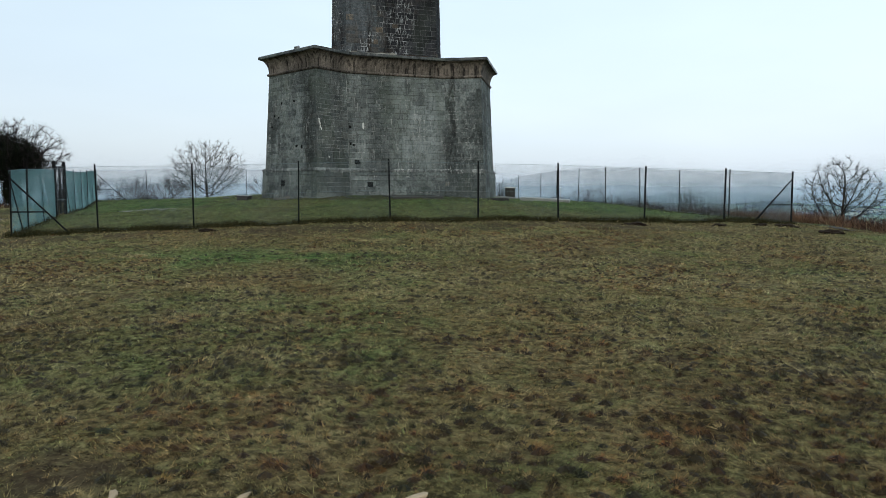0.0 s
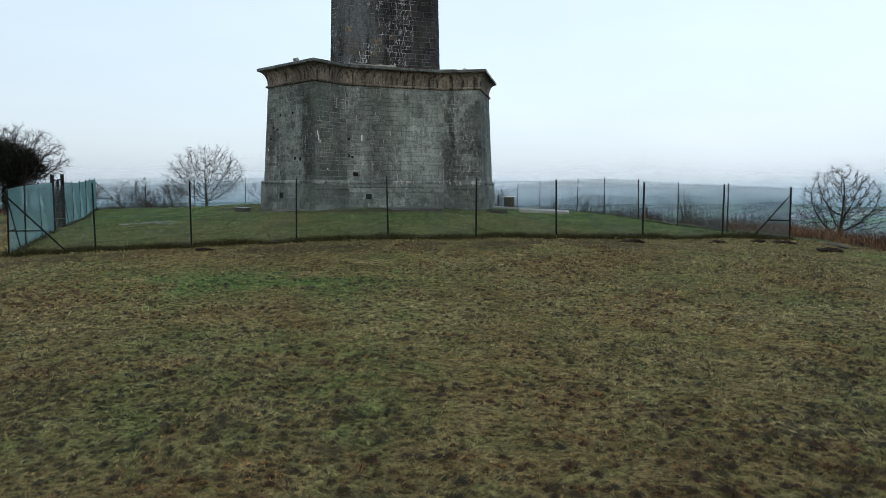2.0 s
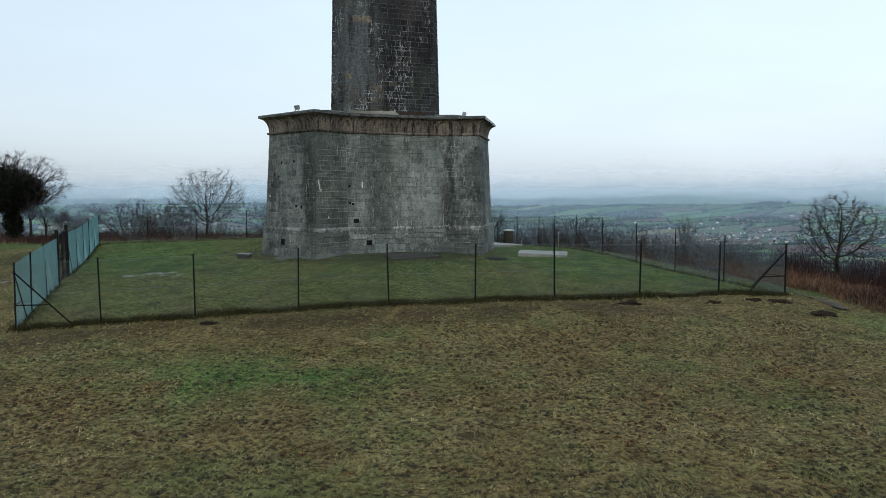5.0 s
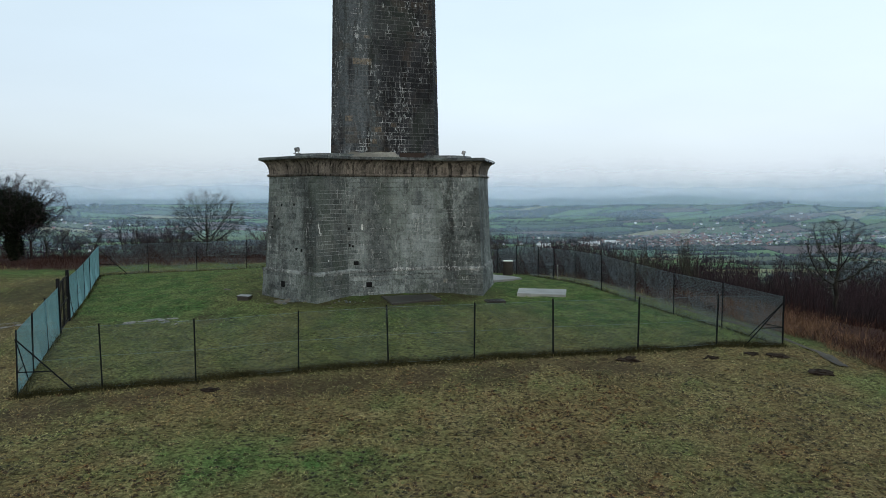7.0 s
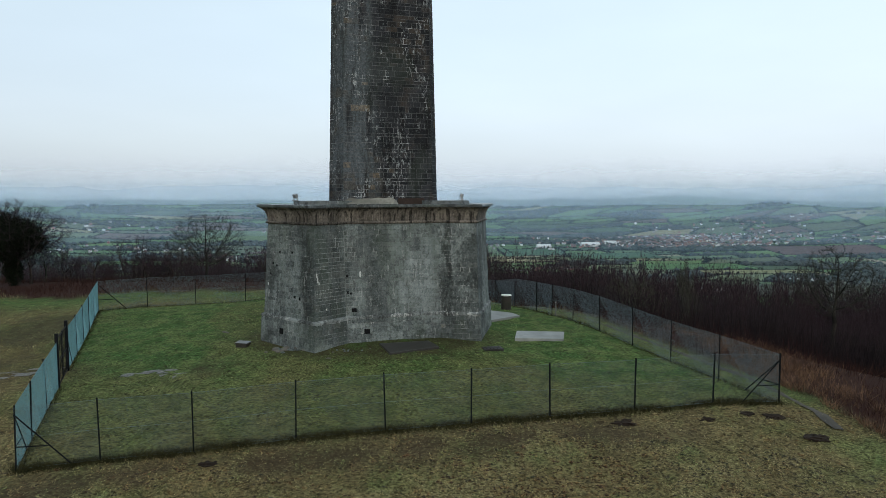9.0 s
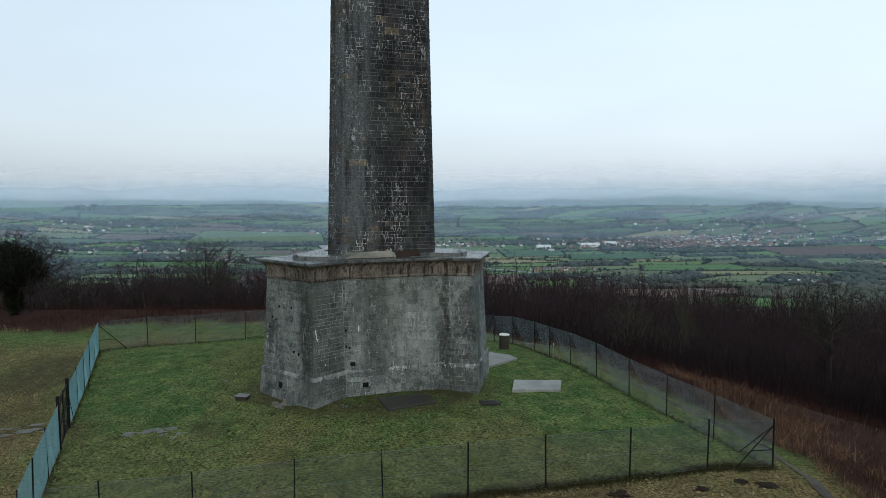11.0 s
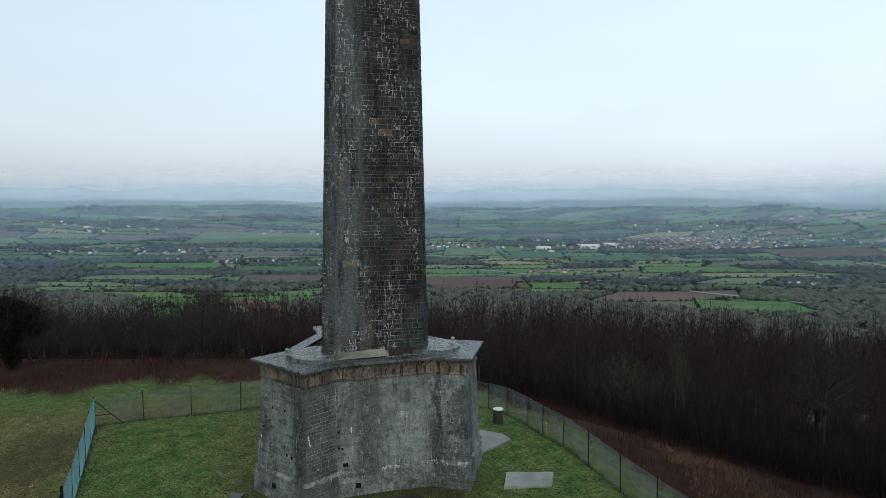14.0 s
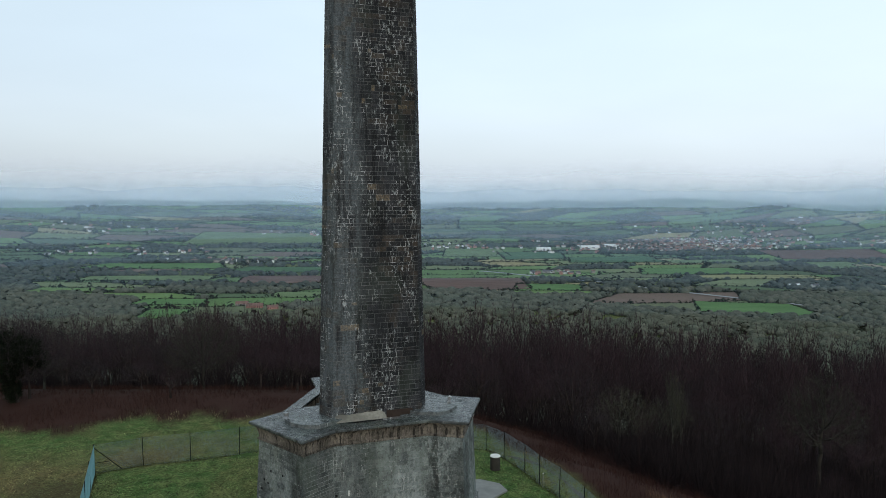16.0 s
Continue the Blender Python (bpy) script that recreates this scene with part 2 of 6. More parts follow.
def tones(x, y):
    """Shares of green grass, bare mud and bracken litter, and of pale straw, at a place."""
    x, y = np.asarray(x, float), np.asarray(y, float)
    ins = inside(x, y)
    green = 0.42 * smooth(fnoise(x, y, 5.0, 21), 0.40, 0.64) * smooth(fnoise(x, y, 0.9, 22), 0.34, 0.60) + 0.22 * smooth(vnoise(x, y, 0.35, 26), 0.5, 0.8)
    green += 0.9 * np.exp(-(((x + 4.5) / 4.5) ** 2 + ((y - 16.6) / 1.9) ** 2)) * smooth(fnoise(x, y, 1.0, 28), 0.3, 0.55)
    green += 0.3 * smooth(x, 10, 14) * smooth(y, 17, 23) * smooth(fnoise(x, y, 2.0, 34), 0.36, 0.56)
    green = np.maximum(green, ins * ((0.38 + 0.38 * smooth(y, 26, 35)) + (0.28 + 0.25 * smooth(y, 28, 38)) * smooth(fnoise(x, y, 5.0, 23), 0.36, 0.58) + 0.25 * smooth(x, 4, 7)))
    green = np.maximum(green, 0.75 * smooth(y, 48, 54) * smooth(fnoise(x, y, 5, 29), 0.35, 0.6) * (x < 12))
    out_left = smooth(y - 0.35 * x, 36, 42) * (1 - ins) * smooth(-x, 6, 12)
    green = np.maximum(green, out_left * (0.22 + 0.4 * smooth(fnoise(x, y, 4, 35), 0.35, 0.6) + 0.35 * smooth(y, 49, 54)))
    green = np.where(y > 600, 0.7, green)
    side0 = 0.81 * (x - 16) + 0.58 * (y - 40)
    green = np.maximum(green, 0.8 * smooth(side0, -9, -7) * smooth(y, 26, 29) * smooth(fnoise(x, y, 3, 30), 0.25, 0.5))
    front = 21.05 + (x + 13.4) * 0.245
    strip = np.exp(-((y - front + 1.6) / 1.3) ** 2) * smooth(x, -20, -12) * smooth(-x, -14, -6)
    mud = 0.75 * strip * smooth(fnoise(x, y, 2.6, 24), 0.36, 0.60)
    mud = np.maximum(mud, 0.9 * np.exp(-(((x + 12.6) / 3.2) ** 2 + ((y - 30.9) / 0.9) ** 2)) * smooth(fnoise(x, y, 1.2, 25), 0.34, 0.6))
    mud = np.maximum(mud, 0.9 * np.exp(-(((x + 22) / 5.0) ** 2 + ((y - 32.2) / 1.1) ** 2)) * smooth(fnoise(x, y, 1.5, 27), 0.28, 0.55))
    ragged = 0.9 * (fnoise(x, y, 0.30, 91) - 0.5)
    for bx, by, br in BARE:
        mud = np.maximum(mud, 0.8 * smooth(-(np.hypot((x - bx) * 0.8, y - by) / br + 1.6 * ragged), -1.05, -0.35))
    mud = np.maximum(mud, 0.62 * out_left * (1 - smooth(y, 46, 52)) * smooth(fnoise(x, y, 3.2, 38), 0.30, 0.55))
    foot_ = np.hypot(x + 3.56, y - 38.97)
    mud = np.maximum(mud, 0.7 * smooth(-foot_, -8.2, -6.4) * smooth(-y, -39, -36) * (0.4 + 0.6 * smooth(fnoise(x, y, 1.4, 36), 0.35, 0.55)))
    side = 0.81 * (x - 16) + 0.58 * (y - 40)
    wob = 5 * (fnoise(x, y, 6, 27) - 0.5)
    edge = 56.2 + 3.2 * smooth(x, -34, -24)
    litter = np.maximum(smooth(y + 1.1 * wob + 3.0 * (fnoise(x, y, 1.8, 37) - 0.5), edge - 0.8, edge + 1.2), smooth(0.95 * (x - 16.0) + 0.10 * (y - 27) + wob * 0.35, 0.2, 1.3) * smooth(y, 12, 19))
    litter = np.maximum(litter, smooth(side + wob, 0.8, 4))
    out_right = 0.93 * (x - 8.0) + 0.37 * (y - 44.0)
    litter = np.maximum(litter, smooth(out_right + 0.35 * wob, 1.9, 3.4) * smooth(y, 25, 29))
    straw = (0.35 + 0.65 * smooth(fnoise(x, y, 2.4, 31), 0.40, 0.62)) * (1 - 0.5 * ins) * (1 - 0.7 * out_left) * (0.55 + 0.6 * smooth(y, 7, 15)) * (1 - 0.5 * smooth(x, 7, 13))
    # wood floor: leaf litter coloured darker still for the shade of the trees
    shaded_floor = smooth(y + wob, 68, 76)
    shaded_floor = np.maximum(shaded_floor, smooth(side + wob, 10, 16)) * (1 - smooth(y, 620, 700))
    litter = litter * (1 - smooth(y, 600, 680))
    return np.clip(green, 0, 1), np.clip(mud, 0, 1), np.clip(litter, 0, 1), straw, shaded_floor


def set_tone(me, x, y):
    g, m, l, s, r = tones(x, y)
    for name, a, b, c in (("cover", g, m, l), ("cover_b", s, r, 0 * s)):
        at = me.attributes.new(name, "FLOAT_COLOR", "POINT")
        at.data.foreach_set("color", np.stack([a, b, c, np.ones(len(a))], 1).astype(np.float32).ravel())


# how far turf between blades is coloured towards black, for the shade among them
GAP_SHADE = 0.44


def turf_material(name, blade):
    """Winter turf: green, fox-brown and straw patches, mud and bracken litter by their shares."""
    k = Mat(name, 0.9, 0, 0.30 if blade else 0.04)
    g, m, l = k.attr("cover")
    s, r, _ = k.attr("cover_b")
    fine = k.noise(26, 5, 0.65)
    mid = k.noise(3.6, 5, 0.7)
    jit = k.rand() if blade else fine
    brown = k.mix(jit, (0.050, 0.038, 0.017), (0.375, 0.300, 0.155))
    fox = k.mix(jit, (0.040, 0.018, 0.007), (0.300, 0.140, 0.052))
    pale = k.mix(jit, (0.115, 0.100, 0.048), (0.450, 0.395, 0.215))
    leaf = k.mix(k.ramp(k.noise(0.9, 4, 0.6), 0.36, 0.64), k.mix(jit, (0.024, 0.066, 0.021), (0.092, 0.182, 0.054)), k.mix(jit, (0.056, 0.092, 0.030), (0.185, 0.245, 0.094)))
    # the blade copy's green is lightened, as lit tips
    if blade:
        leaf = k.mix(1.0, leaf, (1.28, 1.25, 1.22), "MULTIPLY")
    c = k.mix(k.ramp(mid, 0.52, 0.68), brown, fox)
    c = k.mix(k.math("MULTIPLY", s, k.ramp(k.noise(9, 3), 0.40, 0.62)), c, pale)
    c = k.mix(k.math("MULTIPLY", g, k.ramp(jit, 0.02, 0.25)), c, leaf)
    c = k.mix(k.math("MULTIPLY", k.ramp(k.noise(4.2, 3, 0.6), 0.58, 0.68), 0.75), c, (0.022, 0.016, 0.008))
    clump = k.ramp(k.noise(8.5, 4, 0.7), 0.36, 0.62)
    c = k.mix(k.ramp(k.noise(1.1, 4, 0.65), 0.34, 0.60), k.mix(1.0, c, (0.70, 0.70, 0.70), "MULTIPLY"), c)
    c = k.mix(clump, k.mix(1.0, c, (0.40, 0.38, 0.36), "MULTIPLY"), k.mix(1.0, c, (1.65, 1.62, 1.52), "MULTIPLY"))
    earth = k.mix(fine, (0.022, 0.015, 0.010), (0.060, 0.042, 0.028))
    dead = k.mix(jit, (0.016, 0.008, 0.007), (0.056, 0.028, 0.022))
    # the ground copy goes near black in colour, in place of shade between blades
    if not blade:
        c = k.mix(k.math("SUBTRACT", GAP_SHADE, k.math("MULTIPLY", g, 0.22)), k.mix(k.ramp(fine, 0.28, 0.56), k.mix(0.5, c, (0.018, 0.014, 0.008)), c), (0.014, 0.013, 0.006))
        c = k.mix(m, c, earth)
        k.bump(k.math("ADD", k.noise(6, 5, 0.7), k.noise(30, 4, 0.7)), 0.7, 0.04)
    c = k.mix(l, c, dead)
    # floor under the trees goes near black, their shade put into its colour
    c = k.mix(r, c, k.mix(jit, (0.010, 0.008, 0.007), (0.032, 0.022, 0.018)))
    return k.done(c, k.math("SUBTRACT", 0.9, k.math("MULTIPLY", m, 0.12)) if not blade else 0.55)


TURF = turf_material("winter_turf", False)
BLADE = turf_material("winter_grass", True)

ang = np.concatenate([np.linspace(-46, 46, 300), np.linspace(48.5, 311.5, 70)])
ang = np.radians(90 - ang)
rad = np.concatenate([[0.0], 0.6 * 1.034 ** np.arange(0, 270)])
rad = np.append(rad[rad < 4880], 4900.0)
gx = (np.outer(rad, np.cos(ang))).ravel()
gy = (np.outer(rad, np.sin(ang))).ravel()
gz = lie(gx, gy)
na, nr = len(ang), len(rad)
ii, jj = np.meshgrid(np.arange(nr - 1), np.arange(na), indexing="ij")
a0, a1 = (ii * na + jj).ravel(), (ii * na + (jj + 1) % na).ravel()
b0, b1 = a0 + na, a1 + na
tri = np.concatenate([np.stack([a0, a1, b1], 1), np.stack([a0, b1, b0], 1)])
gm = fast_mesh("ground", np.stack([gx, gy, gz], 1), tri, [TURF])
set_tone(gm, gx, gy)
gm.polygons.foreach_set("use_smooth", [True] * len(gm.polygons))
ground = tagged(new("ground", gm), "rough winter turf on a hilltop above a wide vale", "ground", kind="structure")

# ---- monument ----
TH = radians(-130.93)
R0, H0, A0 = 6.39, 2.28, 4.08


def plan(o, z, cx=CX, cy=CY):
    """The plinth's outline at an offset from its cornice edge: three flat-ended arms with straight walls between."""
    out = []
    for i in range(3):
        a = TH + i * 2 * math.pi / 3
        u, v = Vector((math.cos(a), math.sin(a), 0)), Vector((-math.sin(a), math.cos(a), 0))
        h, r = H0 + o, R0 + o
        q = 2 * (A0 + o - 0.8660254 * h)
        c = Vector((cx, cy, z))
        out += [c + q * u - h * v, c + r * u - h * v, c + r * u + h * v, c + q * u + h * v]
    return out


SX, SY, SZ0, SZ1 = -3.32, 38.42, 8.25, 48.6
SR, SH, TAPER = 3.17, 0.575, 0.0072


def shaft_plan(z, o=0.0):
    out = []
    s = 1 - TAPER * (z - 8.5)
    for i in range(3):
        a = TH + i * 2 * math.pi / 3
        u, v = Vector((math.cos(a), math.sin(a), 0)), Vector((-math.sin(a), math.cos(a), 0))
        r, h = SR * s + o, SH * s * max(0.45, 1 - 0.011 * (z - 9.0)) + o * 0.58
        c = Vector((SX, SY, z))
        out += [c + r * u - h * v, c + r * u + h * v]
    return out


def loft(levels, cap=True):
    """A closed solid through rings of equal length."""
    n = len(levels[0])
    verts = [v for ring in levels for v in ring]
    faces = [(k * n + i, k * n + (i + 1) % n, (k + 1) * n + (i + 1) % n, (k + 1) * n + i) for k in range(len(levels) - 1) for i in range(n)]
    if cap:
        faces += [tuple(range(n))[::-1], tuple(range((len(levels) - 1) * n, len(levels) * n))]
    return verts, faces


def stone_material(name, dark, lite, stain, streak, streak_amount, ochre=0.0, moss=0.0, rough=0.72, runs=(1.5, 0.16), block=0.5, wash=0.0, streaky=0.85, limey=0.57, lime_shape=(4.6, 0.32), stains=(), pale=(), pits=0.0):
    """Weathered ashlar: a tone for each block, mottling, dark runs and pale lime runs down the wall."""
    k = Mat(name, rough, 0, 0.30 if rough < 0.5 else 0.12)
    r = k.rand()
    mott = k.ramp(k.noise(9.0, 6, 0.72), 0.30, 0.70)
    tone = k.math("ADD", k.math("MULTIPLY", r, block), k.math("MULTIPLY", mott, 1 - block))
    c = k.mix(tone, dark, lite)
    big = k.noise(0.45, 4, 0.55, (1, 1, 0.6))
    c = k.mix(k.math("MULTIPLY", k.ramp(big, 0.42, 0.60), 0.8), c, k.mix(0.7, c, stain))
    c = k.mix(k.math("MULTIPLY", k.ramp(k.noise(4.2, 7, 0.8), 0.50, 0.66), 0.6), c, stain)
    run = k.noise(runs[0], 5, 0.62, (1.5, 1.5, runs[1]))
    c = k.mix(k.math("MULTIPLY", k.ramp(run, 0.48, 0.64), streaky), c, stain)
    if pits:
        c = k.mix(k.math("MULTIPLY", k.ramp(k.noise(13.0, 8, 0.85), 0.53, 0.64), pits), c, stain)
        c = k.mix(k.math("MULTIPLY", k.ramp(k.noise(19.0, 6, 0.8), 0.58, 0.70), 0.55), c, lite)
    # water stains and washed stripes that belong to certain places along the wall
    if stains or pale:
        sp = k.node("ShaderNodeSeparateXYZ", [("Vector", k.pos())])
        wob = k.math("MULTIPLY", k.math("SUBTRACT", k.noise(1.6, 5, 0.65, (1, 1, 0.35)), 0.5), 1.5)
        wx = k.math("ADD", sp.outputs[0], wob)
        blot = k.ramp(k.noise(2.4, 6, 0.75, (1, 1, 0.45)), 0.36, 0.56)
        for group, tint in ((pale, lite), (stains, stain)):
            for x0, half, z0, z1, amount in group:
                near = k.ramp(k.math("ABSOLUTE", k.math("SUBTRACT", wx, x0)), half, half * 0.25)
                high = k.math("MULTIPLY", k.ramp(sp.outputs[2], z0 - 0.6, z0 + 0.6), k.ramp(sp.outputs[2], z1 + 0.6, z1 - 0.6))
                f = k.math("MULTIPLY", k.math("MULTIPLY", near, high), k.math("MULTIPLY", blot, amount))
                c = k.mix(f, c, tint)
    if moss:
        c = k.mix(k.math("MULTIPLY", k.ramp(k.noise(0.6, 5, 0.6, (1, 1, 0.35)), 0.5, 0.64), moss), c, (0.075, 0.100, 0.070))
    if wash:
        # grey wash down one side of the front
        p = k.node("ShaderNodeVectorMath", [("Vector", k.pos())], op="DOT_PRODUCT")
        p.inputs[1].default_value = (math.cos(TH + math.pi / 3 + math.pi / 2), math.sin(TH + math.pi / 3 + math.pi / 2), 0)
        u0 = SX * math.cos(TH + math.pi / 3 + math.pi / 2) + SY * math.sin(TH + math.pi / 3 + math.pi / 2)
        u = k.math("SUBTRACT", p.outputs["Value"], u0)
        u = k.math("ADD", u, k.math("MULTIPLY", k.noise(0.8, 4, 0.6, (1, 1, 0.4)), 1.6))
        band = k.math("MULTIPLY", k.ramp(u, 0.45, -0.7), k.ramp(u, -2.6, -1.5))
        band = k.math("MULTIPLY", band, k.ramp(k.noise(1.1, 6, 0.7, (1.6, 1.6, 0.22)), 0.34, 0.58))
        c = k.mix(k.math("MULTIPLY", band, wash), c, k.mix(mott, (0.050, 0.059, 0.066), (0.135, 0.158, 0.172)))
    if ochre:
        c = k.mix(k.math("MULTIPLY", k.ramp(r, 1 - ochre, 1 - ochre + 0.01), k.math("MULTIPLY", mott, 0.8)), c, (0.215, 0.165, 0.105))
        zone = k.math("MULTIPLY", k.ramp(k.noise(0.42, 4, 0.6, (1, 1, 0.7)), 0.47, 0.60), k.ramp(r, 0.45, 0.75))
        c = k.mix(k.math("MULTIPLY", zone, ochre * 22), c, k.mix(mott, (0.034, 0.027, 0.020), (0.115, 0.086, 0.056)))
    lime = k.math("MULTIPLY", k.ramp(k.noise(lime_shape[0], 5, 0.72, (1.5, 1.5, lime_shape[1])), limey, limey + 0.08), k.ramp(k.noise(0.8, 4, 0.6, (1, 1, 0.6)), 0.45, 0.58))
    c = k.mix(k.math("MULTIPLY", lime, streak_amount), c, streak)
    fleck = k.ramp(k.noise(30, 3, 0.6), 0.64, 0.72)
    c = k.mix(k.math("MULTIPLY", fleck, 0.45), c, streak)
    k.bump(k.math("ADD", k.noise(14, 5, 0.7), k.noise(60, 3, 0.6)), 0.7, 0.03)
    return k.done(c)


STAINS = ((0.45, 0.34, 2.2, 7.2, 0.85), (1.7, 1.2, 1.0, 4.6, 0.55), (-6.45, 0.45, 2.4, 7.2, 0.8), (-5.0, 0.5, 1.2, 7.0, 0.35), (-8.3, 1.2, 1.0, 5.0, 0.35), (-0.6, 1.3, 0.6, 1.5, 0.7), (-7.0, 1.2, 0.6, 1.6, 0.4))
PALE = ((-2.0, 1.3, 3.0, 7.2, 0.40), (-0.5, 0.8, 2.4, 6.5, 0.35), (-4.0, 0.7, 2.5, 6.5, 0.2))
PLINTH_STONE = stone_material("plinth_stone", (0.040, 0.051, 0.053), (0.285, 0.325, 0.322), (0.016, 0.019, 0.019), (0.50, 0.52, 0.51), 0.30, 0.006, 0.25, block=0.48, streaky=0.28, stains=STAINS, pale=PALE, pits=0.85)
PLINTH_JOINT = stone_material("plinth_mortar", (0.014, 0.017, 0.018), (0.30, 0.33, 0.33), (0.014, 0.016, 0.016), (0.52, 0.54, 0.53), 0.6, limey=0.50, block=0.25, streaky=0.6, stains=STAINS, pale=((-5.2, 1.4, 1.2, 6.6, 0.95), (1.6, 1.0, 1.0, 2.6, 0.9), (-7.5, 0.8, 1.2, 3.0, 0.8)))
SHAFT_STONE = stone_material("shaft_stone", (0.0075, 0.0085, 0.0105), (0.046, 0.049, 0.056), (0.009, 0.009, 0.010), (0.36, 0.39, 0.40), 0.75, 0.018, 0.15, 0.85, block=0.6, wash=0.85, limey=0.55, lime_shape=(5.4, 0.55))
SHAFT_JOINT = stone_material("shaft_mortar", (0.018, 0.019, 0.021), (0.21, 0.22, 0.226), (0.012, 0.012, 0.012), (0.50, 0.52, 0.53), 0.9, limey=0.50, lime_shape=(3.4, 0.8), streaky=0.6)
CORNICE_STONE = stone_material("cornice_stone", (0.045, 0.040, 0.035), (0.250, 0.222, 0.190), (0.012, 0.011, 0.010), (0.36, 0.33, 0.29), 0.45, runs=(3.4, 0.04), streaky=0.95)
COPING_STONE = stone_material("coping_stone", (0.026, 0.031, 0.033), (0.100, 0.112, 0.114), (0.016, 0.018, 0.018), (0.40, 0.41, 0.40), 0.35, 0, 0.2, 0.22, runs=(2.0, 1.0))
ROOF_STONE = stone_material("roof_stone", (0.045, 0.054, 0.057), (0.130, 0.145, 0.148), (0.030, 0.036, 0.038), (0.42, 0.43, 0.42), 0.5, 0, 0.2, 0.25, runs=(2.0, 1.0))

monument = thing("monument", (CX, CY, 0.0), "tall dark stone obelisk on a grey three-armed stone plinth, weathered", "monument")


def in_place(ob):
    """Parents keep their pose; the mesh is given in the world's metres."""
    ob.matrix_parent_inverse = ob.parent.matrix_world.inverted()
    return ob


Z_BASE, Z_STRING, Z_NECK, Z_EDGE = 0.2, 2.47, 7.25, 8.19
O_NECK = -0.37


def o_at(z):
    """Batter of the plinth wall."""
    if z < Z_STRING:
        return -0.02 - 0.05 * (z - 1.07) / 1.4
    return -0.17 + (O_NECK + 0.17) * (z - Z_STRING) / (Z_NECK - Z_STRING)


INSET = 0.014
plinth = in_place(part("plinth", mesh_from("plinth", *loft([plan(0.01 - 0.022, Z_BASE), plan(o_at(2.46) - 0.022, 2.46), plan(-0.17 - 0.022, 2.48), plan(O_NECK - 0.022, 7.3), plan(O_NECK - 0.022, 7.62)])), PLINTH_JOINT, monument, "grey ashlar plinth with three arms"))
shaft = in_place(part("shaft", mesh_from("shaft", *loft([shaft_plan(7.6 + (SZ1 - 7.6) * k / 24, -INSET) for k in range(25)] + [[Vector((SX, SY, 52.0)) + (p - Vector((SX, SY, SZ1))) * 0.04 for p in shaft_plan(SZ1)]])), SHAFT_JOINT, monument, "nearly black three-sided shaft with pale lime runs"))


def unit_block(name, mat, seed):
    """A stone a metre long, deep and high, front towards -y, worn at its front edges."""
    rng = random.Random(seed)
    j = lambda s: rng.uniform(-s, s)
    v = [(-0.5, 0.5, -0.5), (0.5, 0.5, -0.5), (0.5, 0.5, 0.5), (-0.5, 0.5, 0.5)]
    v += [(x + j(0.004), -0.40, z + j(0.008)) for x, z in ((-0.5, -0.5), (0.5, -0.5), (0.5, 0.5), (-0.5, 0.5))]
    v += [(x + j(0.012), -0.5 + j(0.012), z + j(0.025)) for x, z in ((-0.475, -0.45), (0.475, -0.45), (0.475, 0.45), (-0.475, 0.45))]
    f = [(8, 9, 10, 11)]
    for i in range(4):
        n = (i + 1) % 4
        f += [(4 + i, 4 + n, 8 + n, 8 + i), (i, n, 4 + n, 4 + i)]
    me = mesh_from(name, v, f)
    me.materials.append(mat)
    return me


def courses(rng, foot, z0, z1, rise, long, joint=0.007):
    """Blocks of one wall face: foot(z) gives its two ends at a height. Yields matrices."""
    n = max(1, round((z1 - z0) / rise))
    hs = np.array([rng.uniform(0.6, 1.35) for _ in range(n)])
    hs = [float(v) for v in hs / hs.sum() * (z1 - z0)]
    z = z0
    for k in range(n):
        h = hs[k]
        a, b = foot(z + h / 2)
        a1, b1 = foot(z + h / 2 + 0.5)
        t = b - a
        width = t.length
        t = t / width
        up = ((a1 + b1) / 2 - (a + b) / 2)
        up = (up - t * up.dot(t)).normalized()
        inw = up.cross(t)
        cuts = [0.0]
        while True:
            step = rng.choice((0.45, 0.7, 1.0, 1.0, 1.5)) * rng.uniform(0.8, 1.2) * long
            if cuts[-1] + step > width - 0.35 * long:
                break
            cuts.append(cuts[-1] + step)
        cuts.append(width)
        for x0, x1 in zip(cuts, cuts[1:]):
            g = joint
            c = a + t * (x0 + x1) / 2 + inw * (0.06 + rng.uniform(-0.006, 0.008))
            m = Matrix.Identity(4)
            m.col[0] = (*(t * (x1 - x0 - 2 * g)), 0)
            m.col[1] = (*(inw * 0.12), 0)
            m.col[2] = (*(up * (h - 2 * g)), 0)
            m.col[3] = (*c, 1)
            yield z, m
        z += h


def lay(blocks, meshes, parent, name, rng):
    """Each block an object of its own on a shared mesh."""
    for _, m in blocks:
        ob = new(name, meshes[rng.randrange(len(meshes))])
        ob.parent = parent
        ob.matrix_parent_inverse = parent.matrix_world.inverted()
        ob.matrix_basis = m


def joined(blocks, meshes, parent, name, mat, rng, label=""):
    vs, fs, n = [], [], 0
    for _, m in blocks:
        me = meshes[rng.randrange(len(meshes))]
        vs += [m @ v.co for v in me.vertices]
        fs += [tuple(i + n for i in p.vertices) for p in me.polygons]
        n += len(me.vertices)
    ob = in_place(part(name, mesh_from(name, vs, fs, [mat]), None, parent, label))
    return tagged(ob, kind="stuff")


rng = random.Random(5)
P_BLOCKS = [unit_block("block", PLINTH_STONE, s) for s in range(6)]
S_BLOCKS = [unit_block("block", SHAFT_STONE, s + 50) for s in range(6)]


def plinth_face(i):
    return lambda z: (plan(o_at(z), z)[i], plan(o_at(z), z)[(i + 1) % 12])


